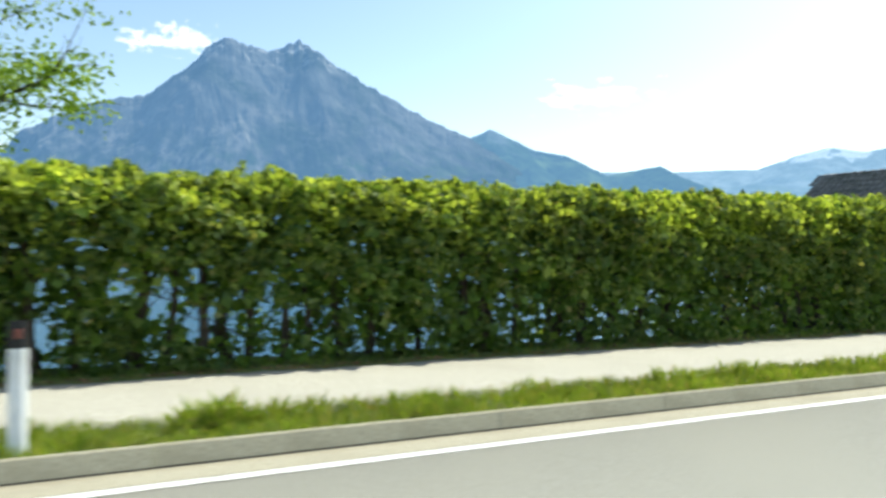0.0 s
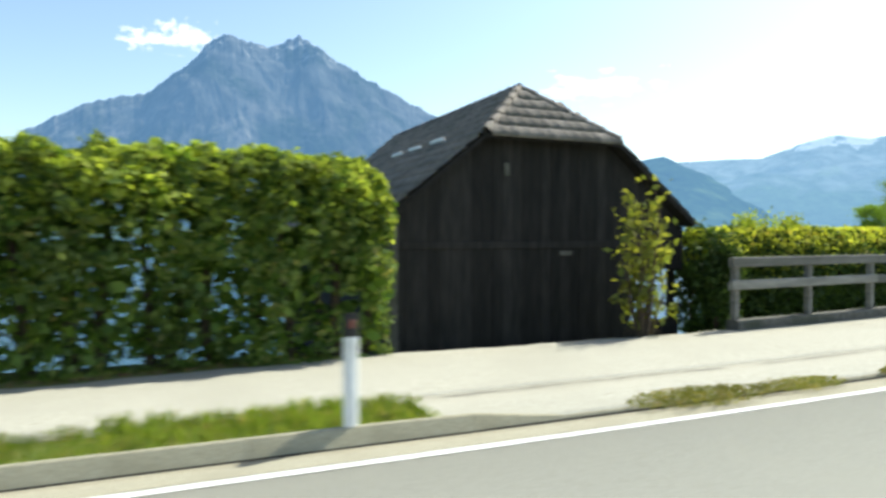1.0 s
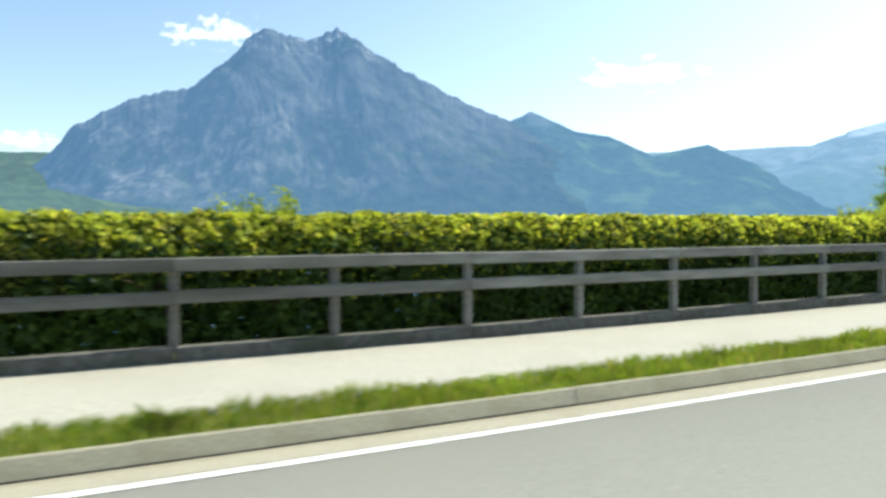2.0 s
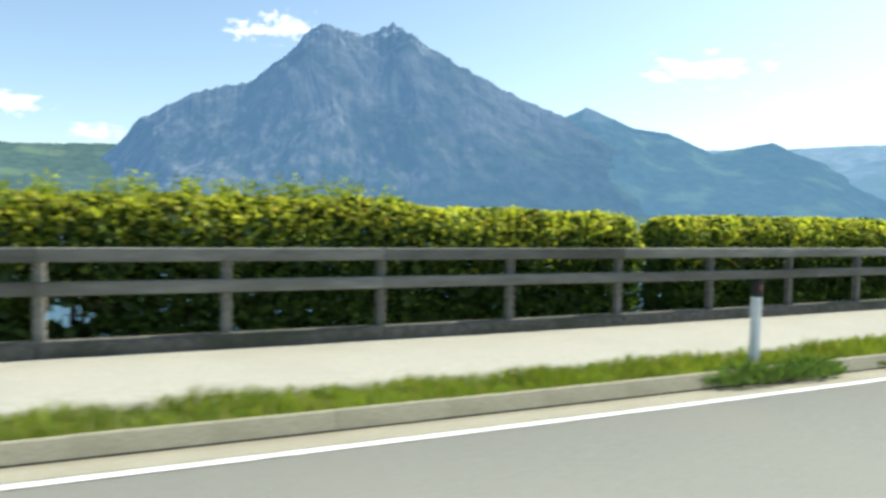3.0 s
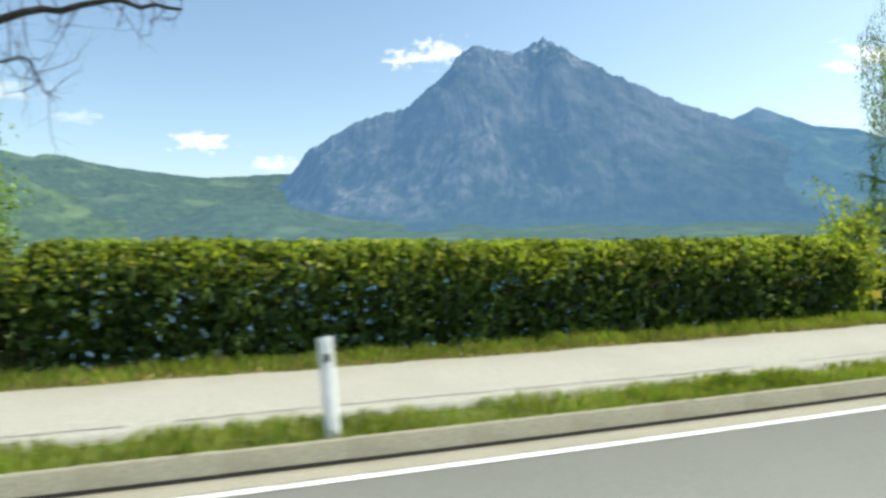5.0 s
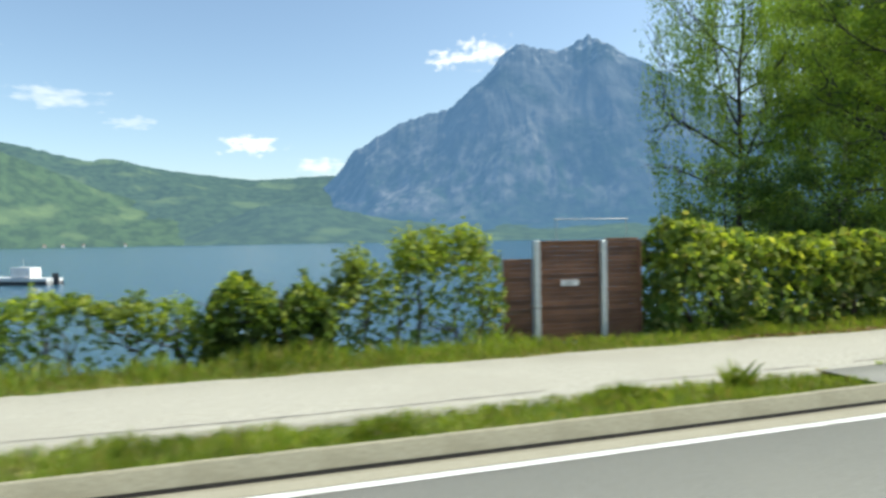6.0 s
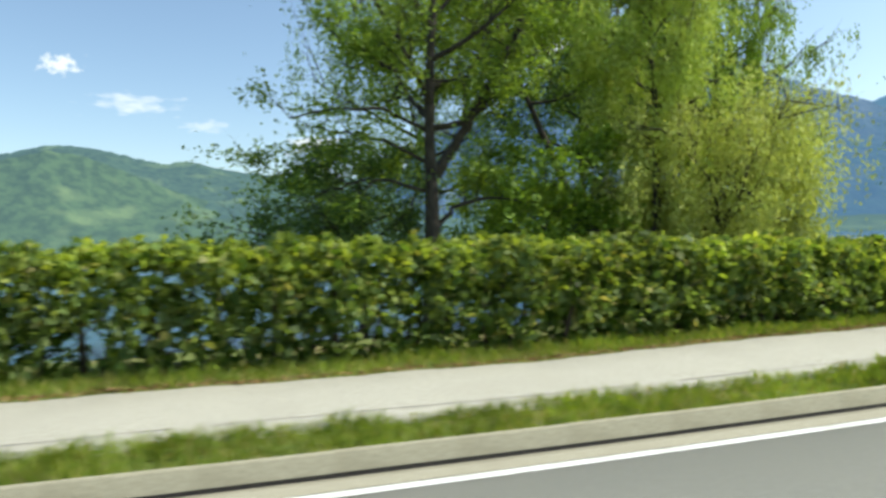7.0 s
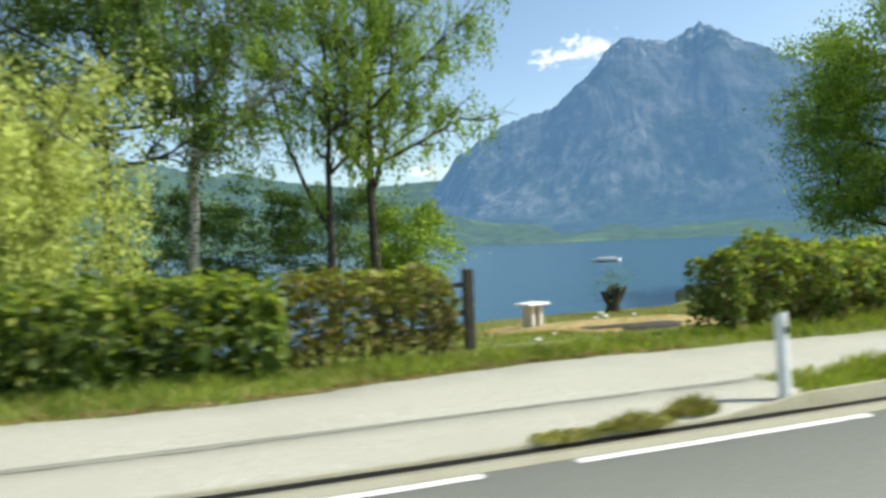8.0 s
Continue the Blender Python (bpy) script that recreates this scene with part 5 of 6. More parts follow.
tree("birch", "forked birch with drooping light green leaves", 151.3, 20.6, -2.0, 15.5, 3.9, BIRCH_LEAF, 309, 0.25, 0.44, 19, 52000, 0.15, weep=1.5, gaps=0.78, clear=0.3, arms=((0.12, (0, 0, 4.2), (-0.7, 0, 5.2), (-1.0, 0, 6.6), (-1.4, 0, 10)), (0.12, (0, 0, 4.3), (0.5, 0, 6.0), (0.8, 0, 8.0), (0.9, 0, 11)), (0.05, (0, 0, 5.2), (1.4, 0, 6.3), (2.8, 0, 7.0), (3.8, 0, 7.2))))
tree("tree", "round green tree far along the shore", 282.0, 19.0, -1.6, 12.0, 4.6, TREE_FRESH, 316, 0.3, 0.2, 20, 30000, 0.3, clump=0.8, gaps=0.4)
tree("tree", "dense dark green tree with spreading layered branches at the shore", 193.5, 25.5, -1.9, 17.0, 6.0, TREE_GREEN, 310, 0.35, 0.16, 30, 110000, 0.22, clump=0.75, gaps=0.45, rise=0.3)
for k, (s, lat, h, c, mt) in enumerate(((135.7, 11.6, 4.8, 2.1, TREE_FRESH), (138.0, 12.6, 3.6, 1.5, TREE_FRESH), (128.6, 15.5, 6.0, 1.9, TREE_DEEP), (142.5, 25.0, 6.4, 2.6, TREE_DEEP), (146.5, 25.5, 6.2, 2.4, TREE_DEEP),
                                        (150.5, 25.5, 6.2, 2.4, TREE_DEEP), (153.4, 25.0, 4.8, 1.6, TREE_GREEN), (152.9, 21.5, 5.0, 1.5, BIRCH_LEAF))):
    tree("shrub_tree", "dark green shrub on the shore below the trees" if mt is TREE_DEEP else "fresh green shrub on the shore", s, lat, max(float(land(np.array(s), np.array(lat))) - 0.1, LAKE), h, c, mt, 320 + k, 0.08, 0.3 if lat > 24 else 0.14, 14, 15000, 0.15, category="shrub", gaps=0.7, clump=0.36, rise=0.3)
stump = thing("cut_stump", "dark cut-back stump with short upright stubs at the water", "stump", at=stand(163.8, 22.2, float(land(np.array(163.8), np.array(22.2))) - 0.05))
rng = np.random.default_rng(204)
v, f = tube([(0, 0, -0.2), (0.02, 0, 0.35), (0.0, 0.03, 0.75)], (0.42, 0.34, 0.4), 10, 0.12, rng)
part("bole", mesh_of("bole", v, f, BARK, True), BARK, stump)
for k in range(9):
    a, r = k * 0.7 + rng.uniform(-0.2, 0.2), rng.uniform(0.1, 0.34)
    foot_, tip = np.array([r * math.cos(a), r * math.sin(a), 0.55]), np.array([2.1 * r * math.cos(a), 2.1 * r * math.sin(a), rng.uniform(0.95, 1.45)])
    v, f = tube(np.linspace(foot_, tip, 4), (0.13, 0.11, 0.1, 0.08), 7, 0.15, rng)
    part("stub", mesh_of("stub", v, f, BARK), BARK, stump)
c = rng.normal(0, 1, (420, 3)) * (0.55, 0.5, 0.45) + (0, 0, 1.45)
v, f = leaves(c, 0.11, 0.05, rng)
tagged(part("shoots", mesh_of("shoots", v, f, TREE_DEEP), TREE_DEEP, stump), kind="stuff")


# ---- slatted gate ----
gate = thing("slatted_gate", "brown slatted wooden gate between galvanised posts", "gate", at=stand(114.15, 4.92, 0.0, -4.5))
GW = 1.12
for x in (-0.06, GW):
    part("gate_post", a_box(x - 0.05, x + 0.05, -0.05, 0.05, -0.15, 1.72, bevel=0.008), GALV, gate, "galvanised square steel post")


def slats(x0, x1, z0, z1, y):
    z = z0
    while z < z1:
        part("slat", a_box(x0, x1, y - 0.012 + rng.uniform(-0.002, 0.002), y + 0.012, z, z + 0.0705, bevel=0.004), GATE_WOOD, gate)
        z += 0.074


slats(0.0, GW - 0.06, 0.07, 1.68, 0.0)
slats(GW + 0.06, GW + 0.64, 0.05, 1.68, 0.0)
slats(-0.62, -0.12, 0.1, 1.42, 0.04)
part("end_post", a_box(GW + 0.64, GW + 0.70, -0.03, 0.03, -0.15, 1.7, bevel=0.006), GATE_WOOD, gate)
part("top_rail", a_box(-0.06, GW + 0.70, -0.03, 0.03, 1.69, 1.715, bevel=0.006), GATE_WOOD, gate)
for x in (0.06, GW - 0.12, GW + 0.4, -0.55):
    part("batten", a_box(x, x + 0.05, 0.03, 0.07, 0.1, 1.4 if x < 0 else 1.66, bevel=0.004), GATE_WOOD, gate)
plate = part("plate", a_box(0.36, 0.66, -0.028, -0.016, 0.98, 1.07, bevel=0.003), SIGN_WHITE, gate, "pale plate with dark bars")
part("print_bar", a_box(0.40, 0.62, -0.031, -0.0285, 1.035, 1.05), DARK_BAR, plate)
part("print_bar", a_box(0.40, 0.56, -0.031, -0.0285, 1.0, 1.015), DARK_BAR, plate)

rail_frame = thing("bathing_rail", "thin steel rail frame by the water behind the gate", "rail", at=stand(116.7, 9.0, 0.0))
for x in (0.0, 1.9):
    v, f = tube([(x, 0, -1.8), (x, 0, 2.2)], (0.009, 0.009), 6)
    part("upright", mesh_of("upright", v, f, GREY_POST), GREY_POST, rail_frame)
v, f = tube([(-0.05, 0, 2.2), (1.95, 0, 2.2)], (0.012, 0.012), 6)
part("cross_bar", mesh_of("cross_bar", v, f, GREY_POST), GREY_POST, rail_frame)

# ---- road-work post by the path ----
sign = thing("temporary_sign_post", "grey temporary post with triangular warning sign on orange foot", "sign post", at=stand(86.93, 1.28, 0.07, 0))
v, f = tube([(0, 0, 0.05), (0, 0, 2.12)], (0.03, 0.03), 10)
pole = part("pole", mesh_of("pole", v, f, GREY_POST, True), GREY_POST, sign)
part("cap", a_box(-0.034, 0.034, -0.034, 0.034, 2.1, 2.16, bevel=0.012), RED_SHEET, sign, "dull red cap")
part("sleeve", a_box(-0.034, 0.034, -0.034, 0.034, 0.9, 1.3, bevel=0.01), RED_SHEET, sign, "red reflective sleeve")


def half_triangle(side, thick, x, way):
    """Half of an upright three-cornered plate, from the pole to one lower corner."""
    bm = bmesh.new()
    top, low, r = side / 3**0.5, -side / 12**0.5, 0.03
    ring = [(0.0, low), (way * (side / 2 - r), low), (way * side / 2, low + 0.7 * r), (way * (side / 2 - 0.2 * r), low + 1.4 * r), (way * 0.6 * r, top - 0.5 * r), (0.0, top - 0.3 * r)]
    front = [bm.verts.new((x, y, z)) for y, z in ring]
    back = [bm.verts.new((x + thick, y, z)) for y, z in ring]
    bm.faces.new(front)
    bm.faces.new(back[::-1])
    for i in range(len(ring)):
        bm.faces.new((front[i], front[(i + 1) % len(ring)], back[(i + 1) % len(ring)], back[i]))
    bmesh.ops.recalc_face_normals(bm, faces=bm.faces)
    return bm


panel = part("panel", half_triangle(0.66, 0.012, 0.036, 1), SIGN_BACK, sign, "half of a triangular plate")
panel.matrix_local = Matrix.Translation((0, 0, 1.7)) @ Matrix.Rotation(radians(8), 4, "Z")
part("red_border", half_triangle(0.65, 0.003, 0.032, 1), RED_SHEET, panel, "red warning border")
part("pale_field", half_triangle(0.4, 0.003, 0.028, 1), WHITE_SHEET, panel, "pale field")
panel = part("panel", half_triangle(0.66, 0.012, 0.036, -1), SIGN_BACK, sign, "grey half of the folded plate")
panel.matrix_local = Matrix.Translation((0, 0, 1.7)) @ Matrix.Rotation(radians(-8), 4, "Z")
for z in (1.6, 1.84):
    part("clamp", a_box(-0.05, 0.05, -0.05, 0.05, z, z + 0.03, bevel=0.006), GREY_POST, sign)
foot = part("foot", a_box(-0.34, 0.34, -0.17, 0.17, 0.0, 0.07, bevel=0.03), ORANGE, sign, "worn orange rubber foot")
foot.matrix_local = Matrix.Translation((0, 0, 0.05)) @ Matrix.Rotation(radians(14), 4, "Z") @ Matrix.Rotation(radians(9), 4, "Y")
part("socket", a_box(-0.07, 0.07, -0.07, 0.07, 0.09, 0.18, bevel=0.02), ORANGE, sign)

# ---- narrow opening with posts and a yellow plate ----
gap = thing("garden_gate", "narrow open garden gate with dark posts and a yellow plate", "gate", at=stand(82.5, 5.1, 0.0))
v, f = tube([(-0.34, -0.3, -0.1), (-0.34, -0.3, 1.15)], (0.03, 0.03), 8)
part("gate_post", mesh_of("gate_post", v, f, BLACK_PLASTIC), BLACK_PLASTIC, gap)
v, f = tube([(0.33, -0.52, -0.05), (0.53, -0.5, 0.55), (0.72, -0.48, 1.07), (0.8, -0.47, 1.3)], (0.04, 0.036, 0.034, 0.03), 8)
part("brace", mesh_of("brace", v, f, BLACK_PLASTIC), BLACK_PLASTIC, gap)
plate = part("plate", a_box(0.13, 0.42, 0.0, 0.015, 0.46, 0.66, bevel=0.004), YELLOW, gap, "yellow plate with dark bars")
for z in (0.6, 0.55, 0.51):
    part("print_bar", a_box(0.18, 0.37, -0.004, -0.001, z, z + 0.02), DARK_BAR, plate)
v, f = tube([(0.275, 0.03, -0.3), (0.275, 0.03, 0.66)], (0.02, 0.02), 8)
part("stake", mesh_of("stake", v, f, GREY_POST), GREY_POST, gap)
mark = thing("yellow_marker", "small yellow marker plate on a stake by a bush", "marker", at=stand(103.55, 4.55, 0.0))
v, f = tube([(0, 0.02, -0.1), (0, 0.02, 0.6)], (0.012, 0.012), 6)
part("stake", mesh_of("stake", v, f, GREY_POST), GREY_POST, mark)
part("plate", a_box(-0.13, 0.13, -0.005, 0.005, 0.46, 0.6, bevel=0.003), YELLOW, mark)

# water-side posts in the hedge gap
rail = thing("stair_rail", "grey post with a sloping hand rail down to the water", "rail", at=stand(63.3, 6.1, -0.6))
v, f = tube([(0, 0, -0.5), (0, 0, 1.95)], (0.035, 0.03), 8)
part("post", mesh_of("post", v, f, GREY_WOOD), GREY_WOOD, rail)
v, f = tube([(-0.12, 0.02, 2.0), (0.5, 0.1, 1.42)], (0.03, 0.03), 8)
part("hand_rail", mesh_of("hand_rail", v, f, GREY_WOOD), GREY_WOOD, rail)
v, f = tube([(0.46, 0.1, -0.5), (0.46, 0.1, 1.45)], (0.03, 0.028), 8)
part("post", mesh_of("post", v, f, GREY_WOOD), GREY_WOOD, rail)

# dark post at the end of the hedge
o = thing("hedge_end_post", "dark weathered wooden post closing the hedge", "post", at=stand(149.6, 6.35, 0.0, 3))
part("shaft", a_box(-0.09, 0.09, -0.07, 0.07, -0.3, 1.32, bevel=0.015), BARK, o)
for z in (0.5, 1.0):
    part("rail_stub", a_box(-0.5, -0.09, -0.03, 0.03, z, z + 0.09, bevel=0.008), BARK, o)

# ---- stone table on the lawn, stones ----
tz = float(land(np.array(155.0), np.array(14.4)))
table = thing("stone_table", "small white stone table on the lawn by the lake", "table", at=stand(155.0, 14.4, tz, 20))
part("table_top", a_box(-0.5, 0.5, -0.34, 0.34, 0.74, 0.82, bevel=0.02), WHITE_PLASTIC, table)
for x in (-0.17, 0.2):
    part("leg", a_box(x - 0.1, x + 0.1, -0.2, 0.2, -0.1, 0.74, bevel=0.03), PALE_STONE, table)


def rock(s, lat, r, seed):
    rng = np.random.default_rng(seed)
    bm = bmesh.new()
    bmesh.ops.create_icosphere(bm, subdivisions=2, radius=r)
    for v in bm.verts:
        v.co *= 1 + 0.35 * noise.noise(v.co * (1.6 / r) + Vector((seed, 0, 0)))
        v.co.z *= 0.6
    me = bpy.data.meshes.new("stone")
    bm.to_mesh(me)
    bm.free()
    me.materials.append(PALE_STONE)
    o = tagged(new("stone", me), "pale stone lying on the lakeside lawn", "stone", "stones on the lawn")
    o.matrix_world = stand(s, lat, float(land(np.array(s), np.array(lat))) + r * 0.25)


for k, (s, lat, r) in enumerate(((161.5, 20.0, 0.17), (153.0, 9.5, 0.09), (151.6, 7.6, 0.08), (155.0, 9.0, 0.1), (158.2, 15.6, 0.12), (159.2, 16.4, 0.13), (160.4, 16.2, 0.12))):
    rock(s, lat, r, 70 + k)
TAN_EARTH = material("dry_tan_earth", ((0.33, 0.21, 0.085), (0.5, 0.36, 0.17)), 5, 1.0, 0.5, 40, second=(0.16, 0.17, 0.05), second_scale=1.6)
for label, mat, sc, latc, rs, rl, up in (("tan patch of worn dry grass on the lawn", TAN_EARTH, 155.9, 11.8, 2.9, 4.8, 0.06), ("dark patch of bare earth on the lawn", BARK, 154.9, 8.8, 1.1, 1.5, 0.09)):
    q = np.linspace(0, 2 * np.pi, 33)[:-1]
    rings = []
    for u, lift in ((0.0, 0.0), (0.5, 0.0), (0.9, -0.01), (1.0, -0.1)):
        w = u * (1 + 0.18 * np.sin(3 * q + 1) + 0.1 * np.sin(7 * q))
        ss, ll = sc + rs * w * np.cos(q), latc + rl * w * np.sin(q)
        rings.append(along(ss, ll, land(ss, ll) + up + lift))
    v = np.concatenate(rings)
    i, j = np.meshgrid(np.arange(3), np.arange(32), indexing="ij")
    f = np.stack([i * 32 + j, (i + 1) * 32 + j, (i + 1) * 32 + (j + 1) % 32, i * 32 + (j + 1) % 32], -1).reshape(-1, 4)
    tagged(new("earth_patch", mesh_of("earth_patch", v, f, mat)), label, "earth patch")


# ---- boats ----
def boat(name, label, x, y, length, turn, cabin):
    o = thing(name, label, "boat", "boats on the lake", at=pose(x, y, LAKE, 0, 0, turn))
    bm = bmesh.new()
    rows = []
    for u in np.linspace(-0.5, 0.5, 11):
        w = 0.17 * length * (1 - max(0, u * 2) ** 2.2) * (0.9 + 0.1 * (u > -0.4)) + 0.01
        h = 0.09 * length * (1 + 0.5 * max(0, u))
        rows.append([bm.verts.new((u * length, yy, zz)) for yy, zz in ((-w, h), (-w * 0.85, -0.02), (0, -0.15), (w * 0.85, -0.02), (w, h), (w * 0.8, h - 0.02), (-w * 0.8, h - 0.02))])
    for a, b in zip(rows, rows[1:]):
        for i in range(7):
            bm.faces.new((a[i], b[i], b[(i + 1) % 7], a[(i + 1) % 7]))
    bm.faces.new(rows[0])
    bm.faces.new(rows[-1][::-1])
    bmesh.ops.recalc_face_normals(bm, faces=bm.faces)
    part("hull", bm, HULL, o)
    part("trim", a_box(-0.5 * length, 0.3 * length, -0.165 * length, 0.165 * length, 0.02, 0.05 * length, bevel=0.01), DARK_HULL, o, "dark trim")
    if cabin:
        part("cabin", a_box(-0.2 * length, 0.12 * length, -0.1 * length, 0.1 * length, 0.09 * length, 0.24 * length, bevel=0.06), HULL, o)
        v, f = tube([(0, 0, 0.2 * length), (0, 0, 0.36 * length)], (0.03, 0.02), 6)
        part("mast", mesh_of("mast", v, f, GREY_POST), GREY_POST, o)
        part("engine", a_box(-0.56 * length, -0.47 * length, -0.1, 0.1, 0.0, 0.16 * length, bevel=0.04), DARK_HULL, o, "dark outboard engine")
    else:
        part("cover", a_box(-0.35 * length, 0.25 * length, -0.14 * length, 0.14 * length, 0.09 * length, 0.15 * length, bevel=0.08), WHITE_SHEET, o, "pale boat cover")
    return o


boat("motor_boat", "white motor boat with dark engine moored on the lake", 58.3, 82.2, 8.0, 172, True)
boat("rowing_boat", "pale covered boat moored on the lake", 144.8, 156.3, 5.5, 20, False)
boat("sail_boat", "small white boat far out on the lake", 304.2, 752.3, 6.0, 60, True)

# ---- distance: hills and mountains round the lake ----
CX, CY = 70.0, 20.0


def value_noise(x, y, seed):
    """Smooth random field over the plane, 0 to 1."""
    xi, yi = np.floor(x).astype(np.int64), np.floor(y).astype(np.int64)
    fx, fy = x - xi, y - yi
    fx, fy = fx * fx * (3 - 2 * fx), fy * fy * (3 - 2 * fy)

    def rnd(a, b):
        h = (a * 374761393 + b * 668265263 + seed * 974634457) & 0x7FFFFFFF
        h = ((h ^ (h >> 13)) * 1274126177) & 0x7FFFFFFF
        return ((h ^ (h >> 16)) & 0xFFFF) / 65535.0

    return (rnd(xi, yi) * (1 - fx) + rnd(xi + 1, yi) * fx) * (1 - fy) + (rnd(xi, yi + 1) * (1 - fx) + rnd(xi + 1, yi + 1) * fx) * fy


def fractal(x, y, seed, octaves=5, ridged=False):
    total, amp, norm = 0 * x, 1.0, 0.0
    for o in range(octaves):
        v = value_noise(x * 2**o + 17 * o, y * 2**o - 9 * o, seed + o)
        total = total + amp * (1 - np.abs(2 * v - 1) if ridged else v)
        norm += amp
        amp *= 0.52
    return total / norm


def far_material(name, rock, wood, meadow, air, haze_glow_share, tree_line, snow=None, scree=False, cliff=None):
    """Distant slopes: rock above and on steep faces, woods and meadows below; the blue haze of the air before them is
    painted in as a backdrop's glow.
    """
    m = bpy.data.materials.new(name)
    m.use_nodes = True
    n, l = m.node_tree.nodes, m.node_tree.links
    p = n["Principled BSDF"]
    p.inputs["Roughness"].default_value = 1.0
    p.inputs["Specular IOR Level"].default_value = 0.0
    co = n.new("ShaderNodeTexCoord")
    geo = n.new("ShaderNodeNewGeometry")
    sep = n.new("ShaderNodeSeparateXYZ")
    l.new(geo.outputs["Position"], sep.inputs[0])

    def noise_of(scale, detail, stretch=(1, 1, 1)):
        mp, no = n.new("ShaderNodeMapping"), n.new("ShaderNodeTexNoise")
        mp.inputs["Scale"].default_value = stretch
        no.inputs["Scale"].default_value = scale
        no.inputs["Detail"].default_value = detail
        l.new(co.outputs["Object"], mp.inputs["Vector"])
        l.new(mp.outputs["Vector"], no.inputs["Vector"])
        return no.outputs["Fac"]

    def mix(a, b, fac):
        x = n.new("ShaderNodeMix")
        x.data_type = "RGBA"
        for key, value in (("A", a), ("B", b)):
            if isinstance(value, tuple):
                x.inputs[key].default_value = (*value, 1)
            else:
                l.new(value, x.inputs[key])
        l.new(fac, x.inputs["Factor"])
        return x.outputs["Result"]

    def ramp(fac, a, b):
        r = n.new("ShaderNodeMapRange")
        r.inputs["From Min"].default_value, r.inputs["From Max"].default_value = a, b
        l.new(fac, r.inputs["Value"])
        return r.outputs["Result"]

    def add(a, b, k):
        x = n.new("ShaderNodeMath")
        x.operation = "MULTIPLY_ADD"
        l.new(b, x.inputs[0])
        x.inputs[1].default_value = k
        l.new(a, x.inputs[2])
        return x.outputs[0]

    dark_rock_and_shade = tuple(c * 0.5 for c in rock)
    dark_wood_and_shade = tuple(c * 0.5 for c in wood)
    rocks = mix(dark_rock_and_shade, rock, ramp(noise_of(0.012, 9, (1, 1, 0.6)), 0.36, 0.62))
    woods = mix(dark_wood_and_shade, wood, ramp(noise_of(0.02, 8), 0.4, 0.6))
    low = mix(woods, meadow, ramp(noise_of(0.0035, 3), 0.55, 0.66))
    height = add(sep.outputs["Z"], noise_of(0.006, 7, (1, 1, 0.35)), 620.0)
    base = mix(low, rocks, ramp(height, tree_line + 220, tree_line + 420))
    if scree:
        run = add(noise_of(0.02, 6, (1, 1, 0.13)), ramp(height, 1250, 350), 0.1)
        base = mix(base, (0.4, 0.4, 0.38), ramp(run, 0.7, 0.84))
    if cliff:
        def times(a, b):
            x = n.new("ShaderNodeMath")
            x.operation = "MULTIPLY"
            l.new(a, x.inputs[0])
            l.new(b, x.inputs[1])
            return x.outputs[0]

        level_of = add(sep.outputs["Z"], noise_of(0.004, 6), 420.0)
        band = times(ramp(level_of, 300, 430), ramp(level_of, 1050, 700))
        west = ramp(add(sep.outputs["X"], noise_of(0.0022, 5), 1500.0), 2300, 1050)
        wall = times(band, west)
        # pale and dark rock streaks also stand in for shading the backlit relief lacks
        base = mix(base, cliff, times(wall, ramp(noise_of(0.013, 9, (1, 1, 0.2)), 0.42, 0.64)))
        base = mix(base, dark_rock_and_shade, times(band, ramp(noise_of(0.021, 8, (1, 1, 0.26)), 0.5, 0.66)))
        # broad dark patches paint the face's large-scale shading into the colour
        base = mix(base, dark_wood_and_shade, times(ramp(noise_of(0.0024, 5), 0.5, 0.64), ramp(noise_of(0.03, 5), 0.15, 0.6)))
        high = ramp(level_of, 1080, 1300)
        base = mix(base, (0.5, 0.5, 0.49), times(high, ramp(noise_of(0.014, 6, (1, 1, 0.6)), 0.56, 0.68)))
    if snow:
        patch = add(ramp(height, snow, snow + 250), noise_of(0.016, 6), 1.0)
        base = mix(base, (0.8, 0.82, 0.85), ramp(patch, 1.28, 1.42))
    l.new(base, p.inputs["Base Color"])
    bp = n.new("ShaderNodeBump")
    bp.inputs["Strength"].default_value = 1.0
    bp.inputs["Distance"].default_value = 30.0
    l.new(noise_of(0.008, 9, (1, 1, 0.7)), bp.inputs["Height"])
    l.new(bp.outputs["Normal"], p.inputs["Normal"])
    # even blue emission over the slopes imitates haze
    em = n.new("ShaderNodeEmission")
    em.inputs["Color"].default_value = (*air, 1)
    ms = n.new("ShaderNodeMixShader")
    ms.inputs[0].default_value = haze_glow_share
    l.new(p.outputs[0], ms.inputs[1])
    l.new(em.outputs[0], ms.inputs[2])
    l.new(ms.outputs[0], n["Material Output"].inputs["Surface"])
    return m


